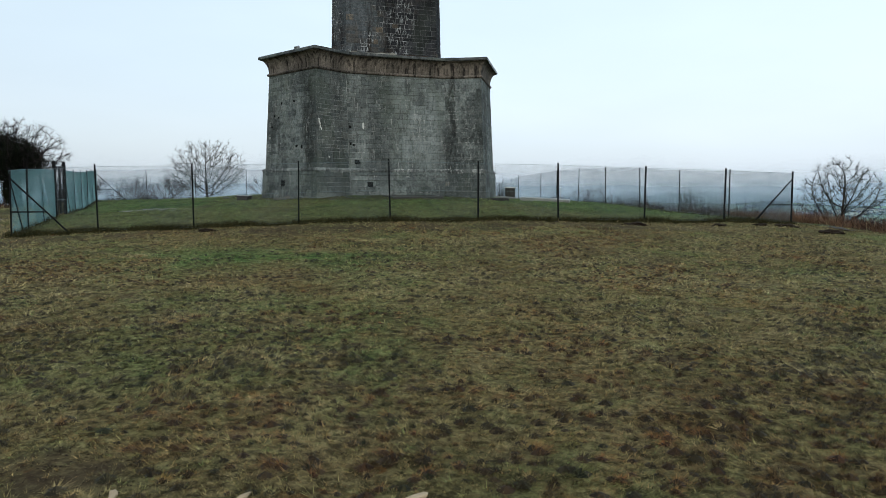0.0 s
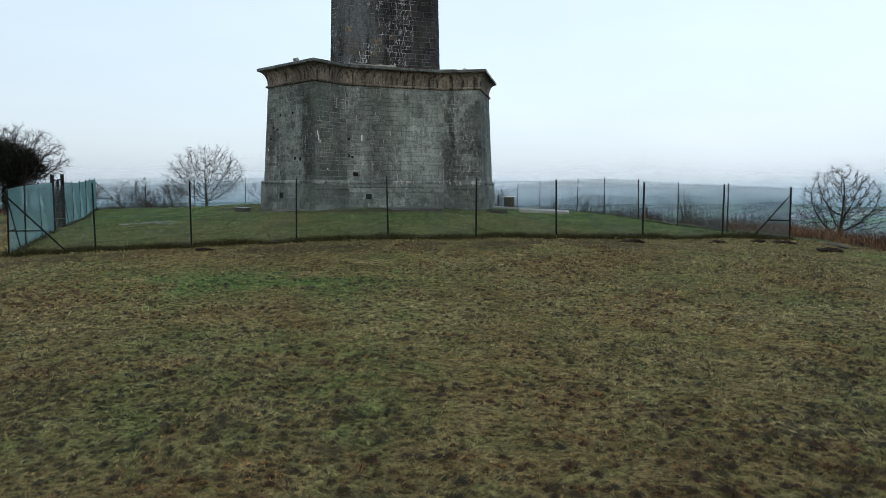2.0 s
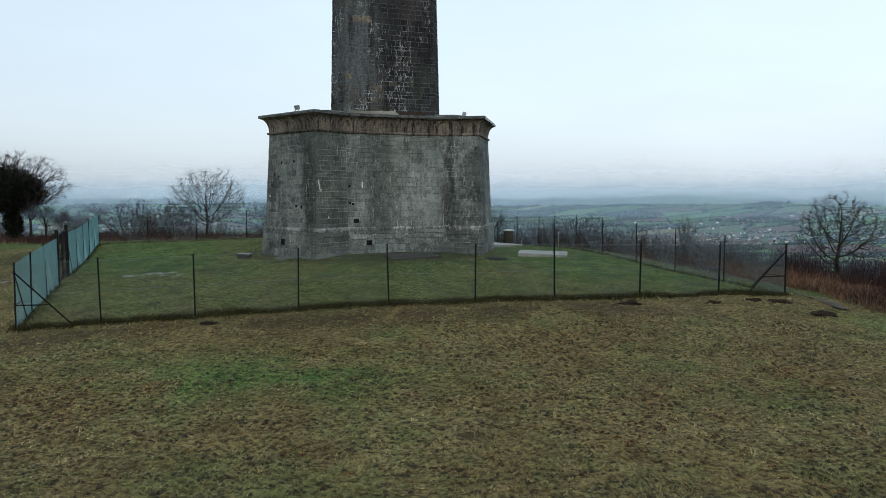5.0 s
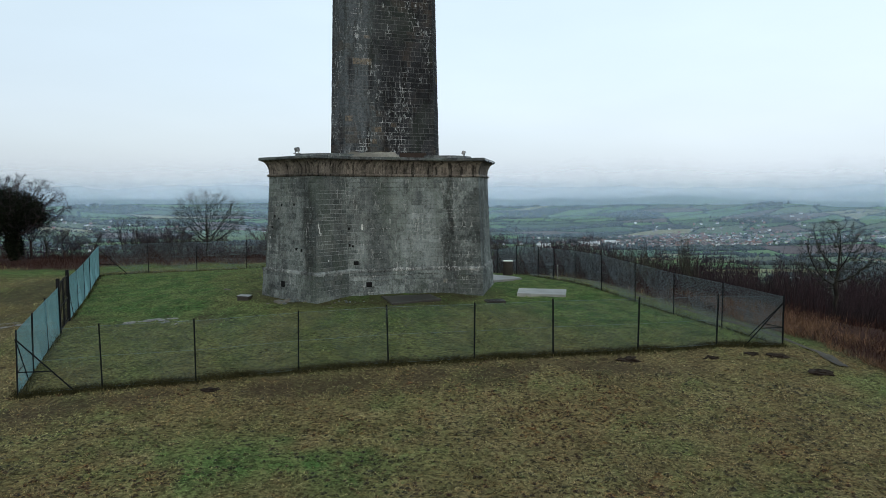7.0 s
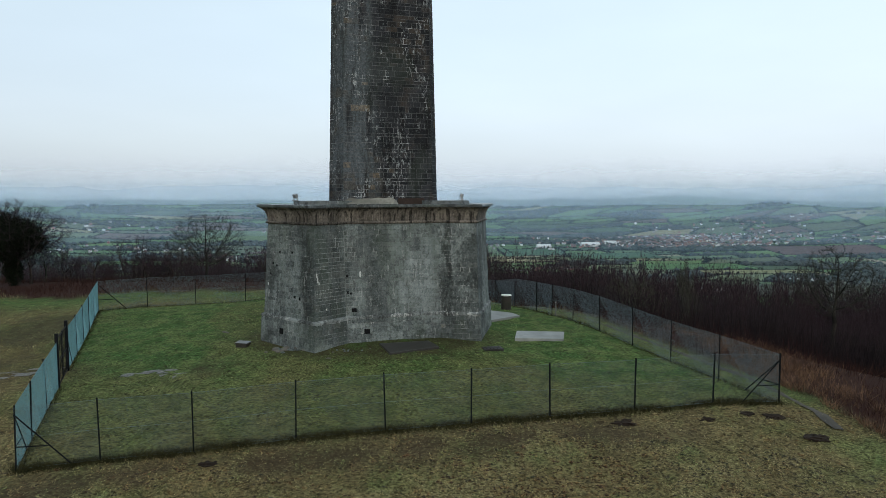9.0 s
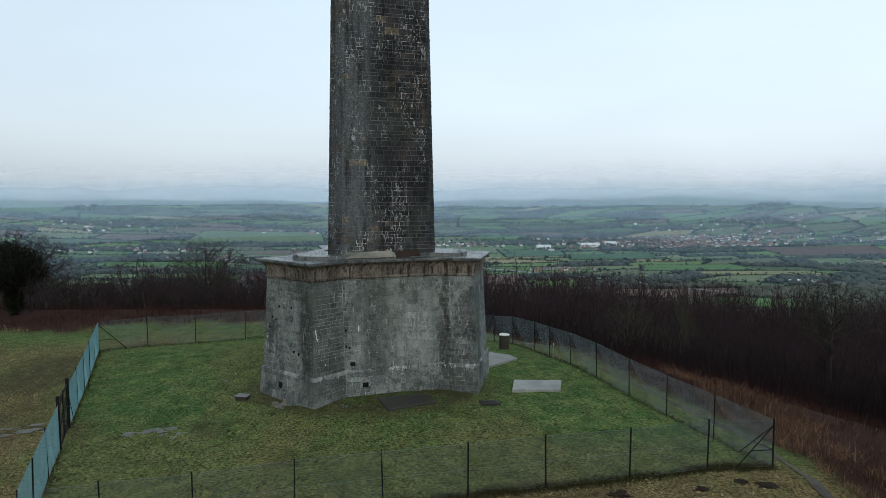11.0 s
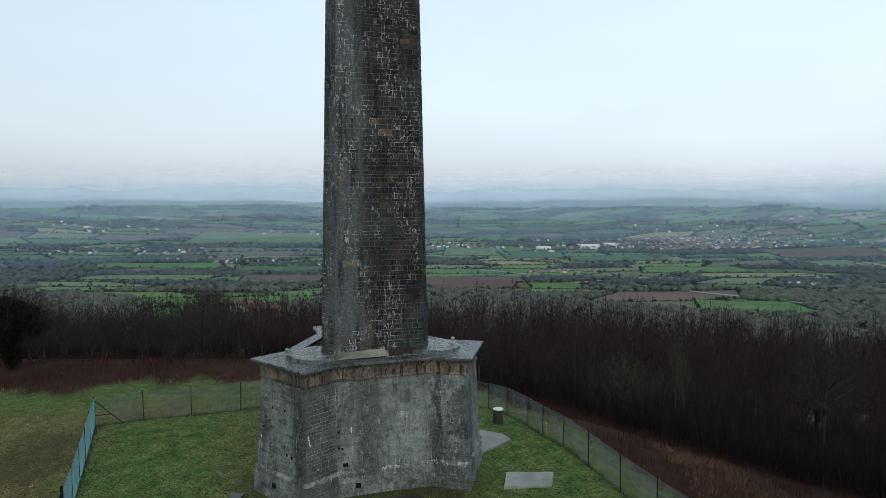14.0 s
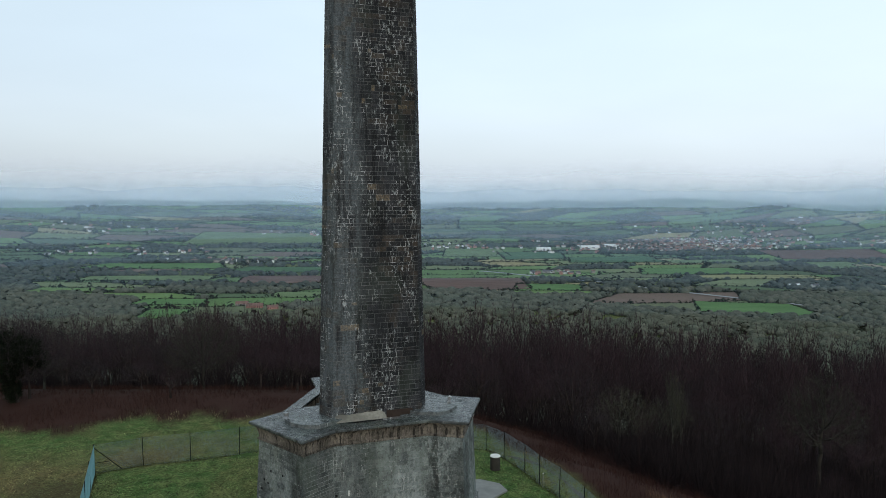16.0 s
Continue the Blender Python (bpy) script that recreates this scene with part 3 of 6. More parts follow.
def shaft_face(i):
    return lambda z: (shaft_plan(z)[i], shaft_plan(z)[(i + 1) % 6])


near_p, rest_p = [], []
for i in range(12):
    b = list(courses(rng, plinth_face(i), Z_BASE + 0.55, Z_STRING - 0.14, 0.25, 0.46, 0.009)) + list(courses(rng, plinth_face(i), Z_STRING, Z_NECK - 0.02, 0.225, 0.40, 0.009))
    (near_p if i in (1, 2, 3, 4) else rest_p).extend(b)
near_p.sort(key=lambda q: q[0])
rest_p += near_p[300:]
near_p = near_p[:300]
near_s, rest_s = [], []
for i in range(6):
    b = list(courses(rng, shaft_face(i), SZ0, 31.8 if i in (0, 1, 2) else SZ1, 0.245, 0.44, 0.008))
    if i == 1:
        near_s += b
    else:
        rest_s += b
rest_s += list(courses(rng, shaft_face(0), 31.8, SZ1, 0.245, 0.44, 0.008)) + list(courses(rng, shaft_face(1), 31.8, SZ1, 0.245, 0.44, 0.008)) + list(courses(rng, shaft_face(2), 31.8, SZ1, 0.245, 0.44, 0.008))
near_s.sort(key=lambda q: q[0])
rest_s += near_s[300:]
near_s = near_s[:300]
joined(rest_p, P_BLOCKS, plinth, "stonework", PLINTH_STONE, rng, "grey ashlar of the other walls")
joined(rest_s, S_BLOCKS, shaft, "stonework", SHAFT_STONE, rng, "blackened ashlar of the upper shaft")

# string course, one moulding stone after another on each wall
def ring_stones(prof, length, name, mat, parent, gap=0.005, label="", flutes=0):
    """Moulding stones: prof is a list of (offset, height); every wall is cut into stones."""
    rings = [plan(o, z) for o, z in prof]
    made = 0
    for i in range(12):
        n = max(1, round((rings[0][(i + 1) % 12] - rings[0][i]).length / length))
        for k in range(n):
            vs, fs = [], []
            steps = 4 * flutes if flutes else 1
            m = len(prof)
            for g_ in range(steps + 1):
                s = (k + g_ / steps) / n
                sink = 0.013 * (1 - (2 * (g_ % 4) / 4 - 1) ** 2) if flutes else 0.0
                for q, ring in enumerate(rings):
                    a, b = ring[i], ring[(i + 1) % 12]
                    w = (b - a).length
                    e2 = gap / w if 0 < s < 1 else 0.0
                    p = a.lerp(b, s + (e2 if g_ == 0 else -e2 if g_ == steps else 0.0))
                    if 1 < q < m - 2:
                        t = (b - a) / w
                        p = p - Vector((t.y, -t.x, 0)) * sink
                    vs.append(p)
            for g_ in range(steps):
                for q in range(m - 1):
                    fs.append((g_ * m + q, g_ * m + m + q, g_ * m + m + q + 1, g_ * m + q + 1))
            fs += [tuple(range(m)), tuple(range((steps + 1) * m - 1, steps * m - 1, -1))]
            in_place(part(name, mesh_from(name, vs, fs, [mat]), None, parent, label if not made else ""))
            made += 1


ring_stones([(-0.30, 2.33), (-0.040, 2.33), (-0.040, 2.41), (-0.14, 2.48), (-0.30, 2.48)], 0.95, "string_course_stone", PLINTH_JOINT, plinth)
ring_stones([(-0.60, 7.19), (O_NECK + 0.02, 7.19), (O_NECK + 0.07, 7.22), (O_NECK + 0.085, 7.26), (O_NECK + 0.07, 7.30), (O_NECK + 0.02, 7.33), (-0.60, 7.33)], 1.1, "roll_moulding_stone", CORNICE_STONE, plinth)
cav = [(-0.75, 7.33), (O_NECK, 7.33)] + [(O_NECK + (0.33) * (1 - math.cos(a)), 7.33 + 0.68 * math.sin(a)) for a in [radians(d) for d in (15, 30, 45, 58, 70, 80, 90)]]
cav += [(-0.06, 8.03), (-0.75, 8.03)]
ring_stones(cav, 0.52, "cornice_stone", CORNICE_STONE, plinth, flutes=4)
ring_stones([(-0.75, 8.034), (0.0, 8.034), (0.015, 8.06), (0.015, 8.15), (-0.02, Z_EDGE), (-0.75, Z_EDGE)], 0.95, "coping_stone", COPING_STONE, plinth, label="wet dark grey coping stone")

# roof: sunk floor inside the cornice, a raised slab over each arm
for i in range(3):
    a = TH + i * 2 * math.pi / 3
    u, v = Vector((math.cos(a), math.sin(a), 0)), Vector((-math.sin(a), math.cos(a), 0))
    c = Vector((CX, CY, 0))
    out = [(5.1, -0.9), (5.35, 0.0), (5.1, 0.9), (4.6, 1.45), (3.2, 1.55), (2.3, 1.0), (2.3, -1.0), (3.2, -1.55), (4.6, -1.45)]
    flag = [(5.9, -1.8), (5.9, 1.8), (2.5, 1.8), (2.5, -1.8)]
    for name, pts, z0, z1, lab in (("arm_paving", flag, 7.6, 8.175, ""), ("roof_slab", out[::-1], 8.15, 8.37, "raised wet grey roof slab")):
        ring = [c + u * p + v * q for p, q in pts]
        lo, hi = [p + Vector((0, 0, z0)) for p in ring], [p + Vector((0, 0, z1)) for p in ring]
        bm = bmesh.new()
        vb = [bm.verts.new(p) for p in lo]
        vt = [bm.verts.new(p) for p in hi]
        for k in range(len(ring)):
            bm.faces.new((vb[k], vb[(k + 1) % len(ring)], vt[(k + 1) % len(ring)], vt[k]))
        bm.faces.new(vt)
        bm.faces.new(vb[::-1])
        bmesh.ops.recalc_face_normals(bm, faces=bm.faces)
        bmesh.ops.bevel(bm, geom=[ed for ed in bm.edges if all(vv.co.z > z1 - 0.01 for vv in ed.verts)], offset=0.02, segments=1, affect="EDGES")
        in_place(part(name, bm, ROOF_STONE, plinth, lab))

# ---- fences ----
STEEL = plain("dark_painted_steel", (0.010, 0.011, 0.013), 0.75, 0.0, 0.4, 12, 0.08)
WIRE = plain("green_coated_wire", (0.130, 0.180, 0.205), 0.5, 0.0, 0.2, 9)
WIRE_DARK = plain("dull_green_wire", (0.075, 0.100, 0.108), 0.6, 0.0, 0.2, 9)
TEAL = plain("pale_teal_netting", (0.125, 0.265, 0.30), 0.6, 0.0, 0.15, 9)
POST_H = 2.15


def net(spans, pitch, radius, mat, name, parent, label=""):
    """Woven diamond wire between posts: spans are pairs of feet; each wire is a thin three-sided rod."""
    a_, b_ = [], []
    for (p, q) in spans:
        p, q = Vector(p), Vector(q)
        w = (Vector((q.x, q.y, 0)) - Vector((p.x, p.y, 0))).length
        n = int((w + POST_H) / pitch) + 1
        top = POST_H - 0.08
        for sgn in (1, -1):
            for i in range(-1, n + 1):
                c = i * pitch - (top if sgn > 0 else 0)
                lo, hi = (c, c + top) if sgn > 0 else (c + top, c)
                h0, h1 = 0.03, top
                u0, u1 = lo, hi
                du = u1 - u0
                ta, tb = sorted(((0 - u0) / du, (w - u0) / du))
                s0, s1 = max(0.0, ta), min(1.0, tb)
                if s1 - s0 < 0.01:
                    continue
                for s, dest in ((s0, a_), (s1, b_)):
                    uu, hh = u0 + du * s, h0 + (h1 - h0) * s
                    g = p.lerp(q, uu / w)
                    dest.append((g.x, g.y, g.z + hh))
    a_, b_ = np.array(a_), np.array(b_)
    d = b_ - a_
    d /= np.linalg.norm(d, axis=1)[:, None]
    s1 = np.cross(d, np.array([0.31, 0.23, 0.05]))
    s1 /= np.linalg.norm(s1, axis=1)[:, None]
    s2 = np.cross(d, s1)
    vs = []
    for end in (a_, b_):
        for k in range(3):
            t = 2 * math.pi * k / 3
            vs.append(end + radius * (math.cos(t) * s1 + math.sin(t) * s2))
    n = len(a_)
    verts = np.stack(vs, 1).reshape(-1, 3)
    base = np.arange(n)[:, None] * 6
    tr = []
    for k in range(3):
        m = (k + 1) % 3
        tr += [base + np.array([[k, m, 3 + m]]), base + np.array([[k, 3 + m, 3 + k]])]
    return in_place(part(name, fast_mesh(name, verts, np.concatenate(tr), [mat]), None, parent, label))


def foot(p):
    return (p[0], p[1], lz(*p))


def post_mesh(h, r=0.022):
    bm = bmesh.new()
    box(bm, (2 * r, 0.012, h + 0.3), (0, -r, h / 2 - 0.15))
    box(bm, (0.012, 2 * r, h + 0.3), (-r, 0, h / 2 - 0.15))
    box(bm, (1.6 * r, 1.6 * r, h + 0.29), (-0.2 * r, -0.2 * r, h / 2 - 0.15))
    me = bpy.data.meshes.new("post")
    bm.to_mesh(me)
    bm.free()
    me.materials.append(STEEL)
    return me


POST = post_mesh(POST_H)


def fence(label, pts, mat, pitch, radius, lean_seed, skip_first=False, skip_last=False, braces=()):
    rng = random.Random(lean_seed)
    f = thing("chain_link_fence", foot(pts[0]), label, "fence", "fence round the monument")
    for i, p in enumerate(pts):
        if (i == 0 and skip_first) or (i == len(pts) - 1 and skip_last):
            continue
        ob = new("post", POST)
        ob.parent = f
        ob.matrix_parent_inverse = f.matrix_world.inverted()
        nx = pts[min(i + 1, len(pts) - 1)]
        pv = pts[max(i - 1, 0)]
        ob.matrix_basis = pose(*foot(p), rng.uniform(-1.2, 1.2), rng.uniform(-1.2, 1.2), math.degrees(math.atan2(nx[1] - pv[1], nx[0] - pv[0])))
    spans = [(foot(a), foot(b)) for a, b in zip(pts, pts[1:])]
    net(spans, pitch, radius, mat, "wire_mesh", f)
    for h in (0.06, 1.08, POST_H - 0.08):
        for a, b in spans:
            in_place(part("straining_wire", rod(bmesh.new(), (a[0], a[1], a[2] + h), (b[0], b[1], b[2] + h), 0.004, 4), WIRE, f))
    for at, to in braces:
        bm = bmesh.new()
        z0, z1 = lz(*at), lz(*to)
        rod(bm, (at[0], at[1], z0 + 1.85), (to[0], to[1], z1 - 0.05), 0.026, 6)
        in_place(part("brace", bm, STEEL, f))
        bm = bmesh.new()
        k = 0.58
        rod(bm, (at[0], at[1], z0 + 0.78), (at[0] + (to[0] - at[0]) * k, at[1] + (to[1] - at[1]) * k, z0 + 0.78), 0.020, 6)
        in_place(part("brace_rail", bm, STEEL, f))
    return f


def along(a, b, d):
    v = Vector((b[0] - a[0], b[1] - a[1]))
    v.normalize()
    return (a[0] + v.x * d, a[1] + v.y * d)


fence("green wire mesh fence on dark steel posts in rough turf", FRONT, WIRE_DARK, 0.072, 0.0027, 1, braces=((FRONT[0], along(FRONT[0], FRONT[1], 1.75)), (FRONT[-1], along(FRONT[-1], FRONT[-2], 1.75))))
fence("wire fence hung with pale teal netting beside the gate", LEFT, TEAL, 0.056, 0.0028, 2, skip_first=True, skip_last=True, braces=((LEFT[0], along(LEFT[0], LEFT[1], 1.75)),))
fence("wire fence hung with pale teal netting, far from the path", LEFT_B, TEAL, 0.056, 0.0028, 3, skip_first=True, skip_last=True, braces=((LEFT_B[0], along(LEFT_B[0], LEFT_B[1], 1.6)),))
fence("green wire mesh fence along the back of the lawn", BACK, WIRE, 0.085, 0.0034, 4, braces=((BACK[0], along(BACK[0], BACK[1], 1.8)),))
fence("green wire mesh fence above the wooded slope", RIGHT, WIRE, 0.072, 0.0034, 5, skip_first=True, skip_last=True, braces=((RIGHT[-1], along(RIGHT[-1], RIGHT[-2], 1.8)),))

# double gate
ga, gb = LEFT[-1], LEFT_B[0]
gate = thing("gate", foot(ga), "black steel double gate with upright bars, closed", "gate", turn=math.degrees(math.atan2(gb[1] - ga[1], gb[0] - ga[0])))
gw = math.hypot(gb[0] - ga[0], gb[1] - ga[1])
gz1 = lz(*gb) - lz(*ga)
for x, z in ((0.0, 0.0), (gw, gz1)):
    part("gate_post", box(bmesh.new(), (0.14, 0.14, 2.75), (x, 0, z + 1.075), bevel=0.01), STEEL, gate)
for leaf in range(2):
    x0, x1 = (0.1, gw / 2 - 0.03) if leaf == 0 else (gw / 2 + 0.03, gw - 0.1)
    z = gz1 * (0.25 if leaf == 0 else 0.75)
    bm = bmesh.new()
    for h in (0.12, 1.15, 2.2):
        box(bm, (x1 - x0, 0.045, 0.05), ((x0 + x1) / 2, 0, z + h), bevel=0.006)
    for x in (x0, x1):
        box(bm, (0.05, 0.05, 2.13), (x, 0, z + 1.16), bevel=0.006)
    lf = part("gate_leaf", bm, STEEL, gate)
    n = 4
    for i in range(1, n):
        part("bar", rod(bmesh.new(), (x0 + (x1 - x0) * i / n, 0, z + 0.12), (x0 + (x1 - x0) * i / n, 0, z + 2.2), 0.014, 6), STEEL, lf)
part("latch", box(bmesh.new(), (0.16, 0.09, 0.12), (gw / 2, 0, gz1 / 2 + 1.1), bevel=0.01), STEEL, gate)

# ---- trees and scrub ----
def bark(name, dark, lite, rough=0.9):
    k = Mat(name, rough, 0, 0.04)
    c = k.mix(k.rand(), dark, lite)
    c = k.mix(k.ramp(k.noise(1.5, 4, 0.6), 0.35, 0.7), c, k.mix(0.5, c, dark))
    return k.done(c)


BARK_DARK = bark("dark_wet_bark", (0.018, 0.014, 0.013), (0.055, 0.044, 0.040))
BARK_GREY = bark("lichened_grey_bark", (0.028, 0.029, 0.024), (0.066, 0.066, 0.054))
TWIG_RED = bark("red_brown_twigs", (0.024, 0.016, 0.019), (0.052, 0.036, 0.041))
TWIG_DARK = bark("dark_twigs", (0.020, 0.016, 0.018), (0.044, 0.036, 0.039))
BARK_OAK = bark("oak_bark", (0.015, 0.014, 0.013), (0.042, 0.039, 0.033))
TWIG_OAK = bark("oak_twigs", (0.020, 0.020, 0.017), (0.054, 0.052, 0.042))
TWIG_GREY = bark("lichened_twigs", (0.030, 0.031, 0.024), (0.070, 0.070, 0.052))
IVY = bark("dark_ivy_leaves", (0.004, 0.006, 0.004), (0.014, 0.018, 0.010), 0.7)
BRACKEN = bark("dead_bracken", (0.016, 0.008, 0.007), (0.060, 0.031, 0.024))
DRY_BRAMBLE = bark("dry_bramble", (0.045, 0.026, 0.017), (0.250, 0.150, 0.092))
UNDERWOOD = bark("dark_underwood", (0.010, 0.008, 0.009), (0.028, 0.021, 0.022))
STEMS = bark("dark_red_stems", (0.020, 0.010, 0.011), (0.052, 0.025, 0.025))
PALE_GRASS = bark("bleached_grass", (0.130, 0.105, 0.060), (0.300, 0.250, 0.150))
HEDGE = bark("far_hedge", (0.010, 0.013, 0.009), (0.034, 0.038, 0.024))


def limb_mesh(a, b, ra, rb, sides):
    """Tapered rods from arrays of ends and radii."""
    a, b = np.asarray(a, float), np.asarray(b, float)
    d = b - a
    d /= np.linalg.norm(d, axis=1)[:, None] + 1e-9
    s1 = np.cross(d, np.array([0.37, 0.91, 0.17]))
    s1 /= np.linalg.norm(s1, axis=1)[:, None] + 1e-9
    s2 = np.cross(d, s1)
    vs = []
    for end, r in ((a, np.asarray(ra)), (b, np.asarray(rb))):
        for k in range(sides):
            t = 2 * math.pi * k / sides
            vs.append(end + r[:, None] * (math.cos(t) * s1 + math.sin(t) * s2))
    verts = np.stack(vs, 1).reshape(-1, 3)
    base = np.arange(len(a))[:, None] * 2 * sides
    tr = []
    for k in range(sides):
        m = (k + 1) % sides
        tr += [base + np.array([[k, m, sides + m]]), base + np.array([[k, sides + m, sides + k]])]
    return verts, np.concatenate(tr)


def grow(rng, height, trunk, spread, limbs, depth, lift, r0, kids=(3, 4), flat=0.2):
    """Segments of a bare tree. trunk: share of the height below the first limbs; lift: how far the limbs turn up."""
    thick, thin, wisp = [], [], []

    def branch(p, d, length, r, level):
        n = 3 if level < 2 else 2
        q = p
        for i in range(n):
            d = (d + Vector((rng.uniform(-1, 1), rng.uniform(-1, 1), rng.uniform(-0.6, 1) * lift)) * 0.28).normalized()
            e2 = q + d * (length / n)
            rr = r * (1 - 0.55 * (i + 1) / n)
            (thick if level < 3 else thin if level < depth else wisp).append((q, e2, r * (1 - 0.55 * i / n), rr))
            if level < depth:
                cnt = rng.randint(*kids) if i == n - 1 else rng.randint(1, 2)
                for _ in range(cnt):
                    turn = Vector((rng.uniform(-1, 1), rng.uniform(-1, 1), rng.uniform(-0.5, 0.8)))
                    nd = (d * 0.75 + turn * spread).normalized()
                    branch(e2, nd, length * rng.uniform(0.52, 0.74), max(rr * 0.62, 0.011), level + 1)
            q = e2

    top = Vector((0, 0, 0))
    lean = Vector((rng.uniform(-0.06, 0.06), rng.uniform(-0.06, 0.06), 1)).normalized()
    for i in range(4):
        nxt = top + (lean + Vector((rng.uniform(-0.07, 0.07), rng.uniform(-0.07, 0.07), 0))) * height * trunk / 4
        thick.append((top, nxt, r0 * (1.25 - 0.12 * i) if i else r0 * 1.6, r0 * (1.13 - 0.12 * i)))
        top = nxt
    for i in range(limbs):
        a = 2 * math.pi * (i + rng.uniform(-0.3, 0.3)) / limbs
        out = rng.uniform(0.35, 1.0) * spread * 1.5
        d = Vector((math.cos(a) * out, math.sin(a) * out, rng.uniform(1 - flat, 1.0))).normalized()
        branch(top - lean * height * trunk * rng.uniform(0, 0.25 + 0.2 * flat), d, height * (1 - trunk) * rng.uniform(0.40, 0.50), r0 * rng.uniform(0.45, 0.62), 1)
    return thick, thin, wisp


def tree_parts(rng, mats, twig_r=None, **kw):
    """Meshes of trunk with limbs, and of the twigs that make the crown, scaled to the wanted height and width."""
    height, width = kw["height"], kw.pop("width")
    thick, thin, wisp = grow(rng, **kw)
    pts = np.array([s[1] for s in thick + thin + wisp])
    kz = height / pts[:, 2].max()
    kx = width / 2 / np.percentile(np.hypot(pts[:, 0], pts[:, 1]), 97)
    out = []
    for segs, sides, mat, nm in ((thick, 4, mats[0], "trunk"), (thin, 3, mats[1], "crown")):
        a, b = (np.array([s[i] for s in segs]) * np.array([kx, kx, kz]) for i in (0, 1))
        ra, rb = (np.array([s[i] for s in segs]) for i in (2, 3))
        if nm == "crown" and twig_r:
            ra, rb = np.clip(ra, twig_r, None), np.clip(rb, twig_r * 0.6, None)
        if nm == "trunk":
            a[:4, 2] -= np.array([0.4, 0, 0, 0])
        v, t = limb_mesh(a, b, ra, rb, sides)
        if nm == "crown":
            a, b = (np.array([s[i] for s in wisp]) * np.array([kx, kx, kz]) for i in (0, 1))
            d = np.cross(b - a, np.array([(rng.uniform(-1, 1), rng.uniform(-1, 1), 0.2) for _ in wisp]))
            d *= (twig_r or 0.014) / (np.linalg.norm(d, axis=1)[:, None] + 1e-9)
            w = np.stack([a - d, a + d, b], 1).reshape(-1, 3)
            t = np.concatenate([t, np.arange(len(w)).reshape(-1, 3) + len(v)])
            v = np.concatenate([v, w])
        out.append(fast_mesh(nm, v, t, [mat]))
    return out


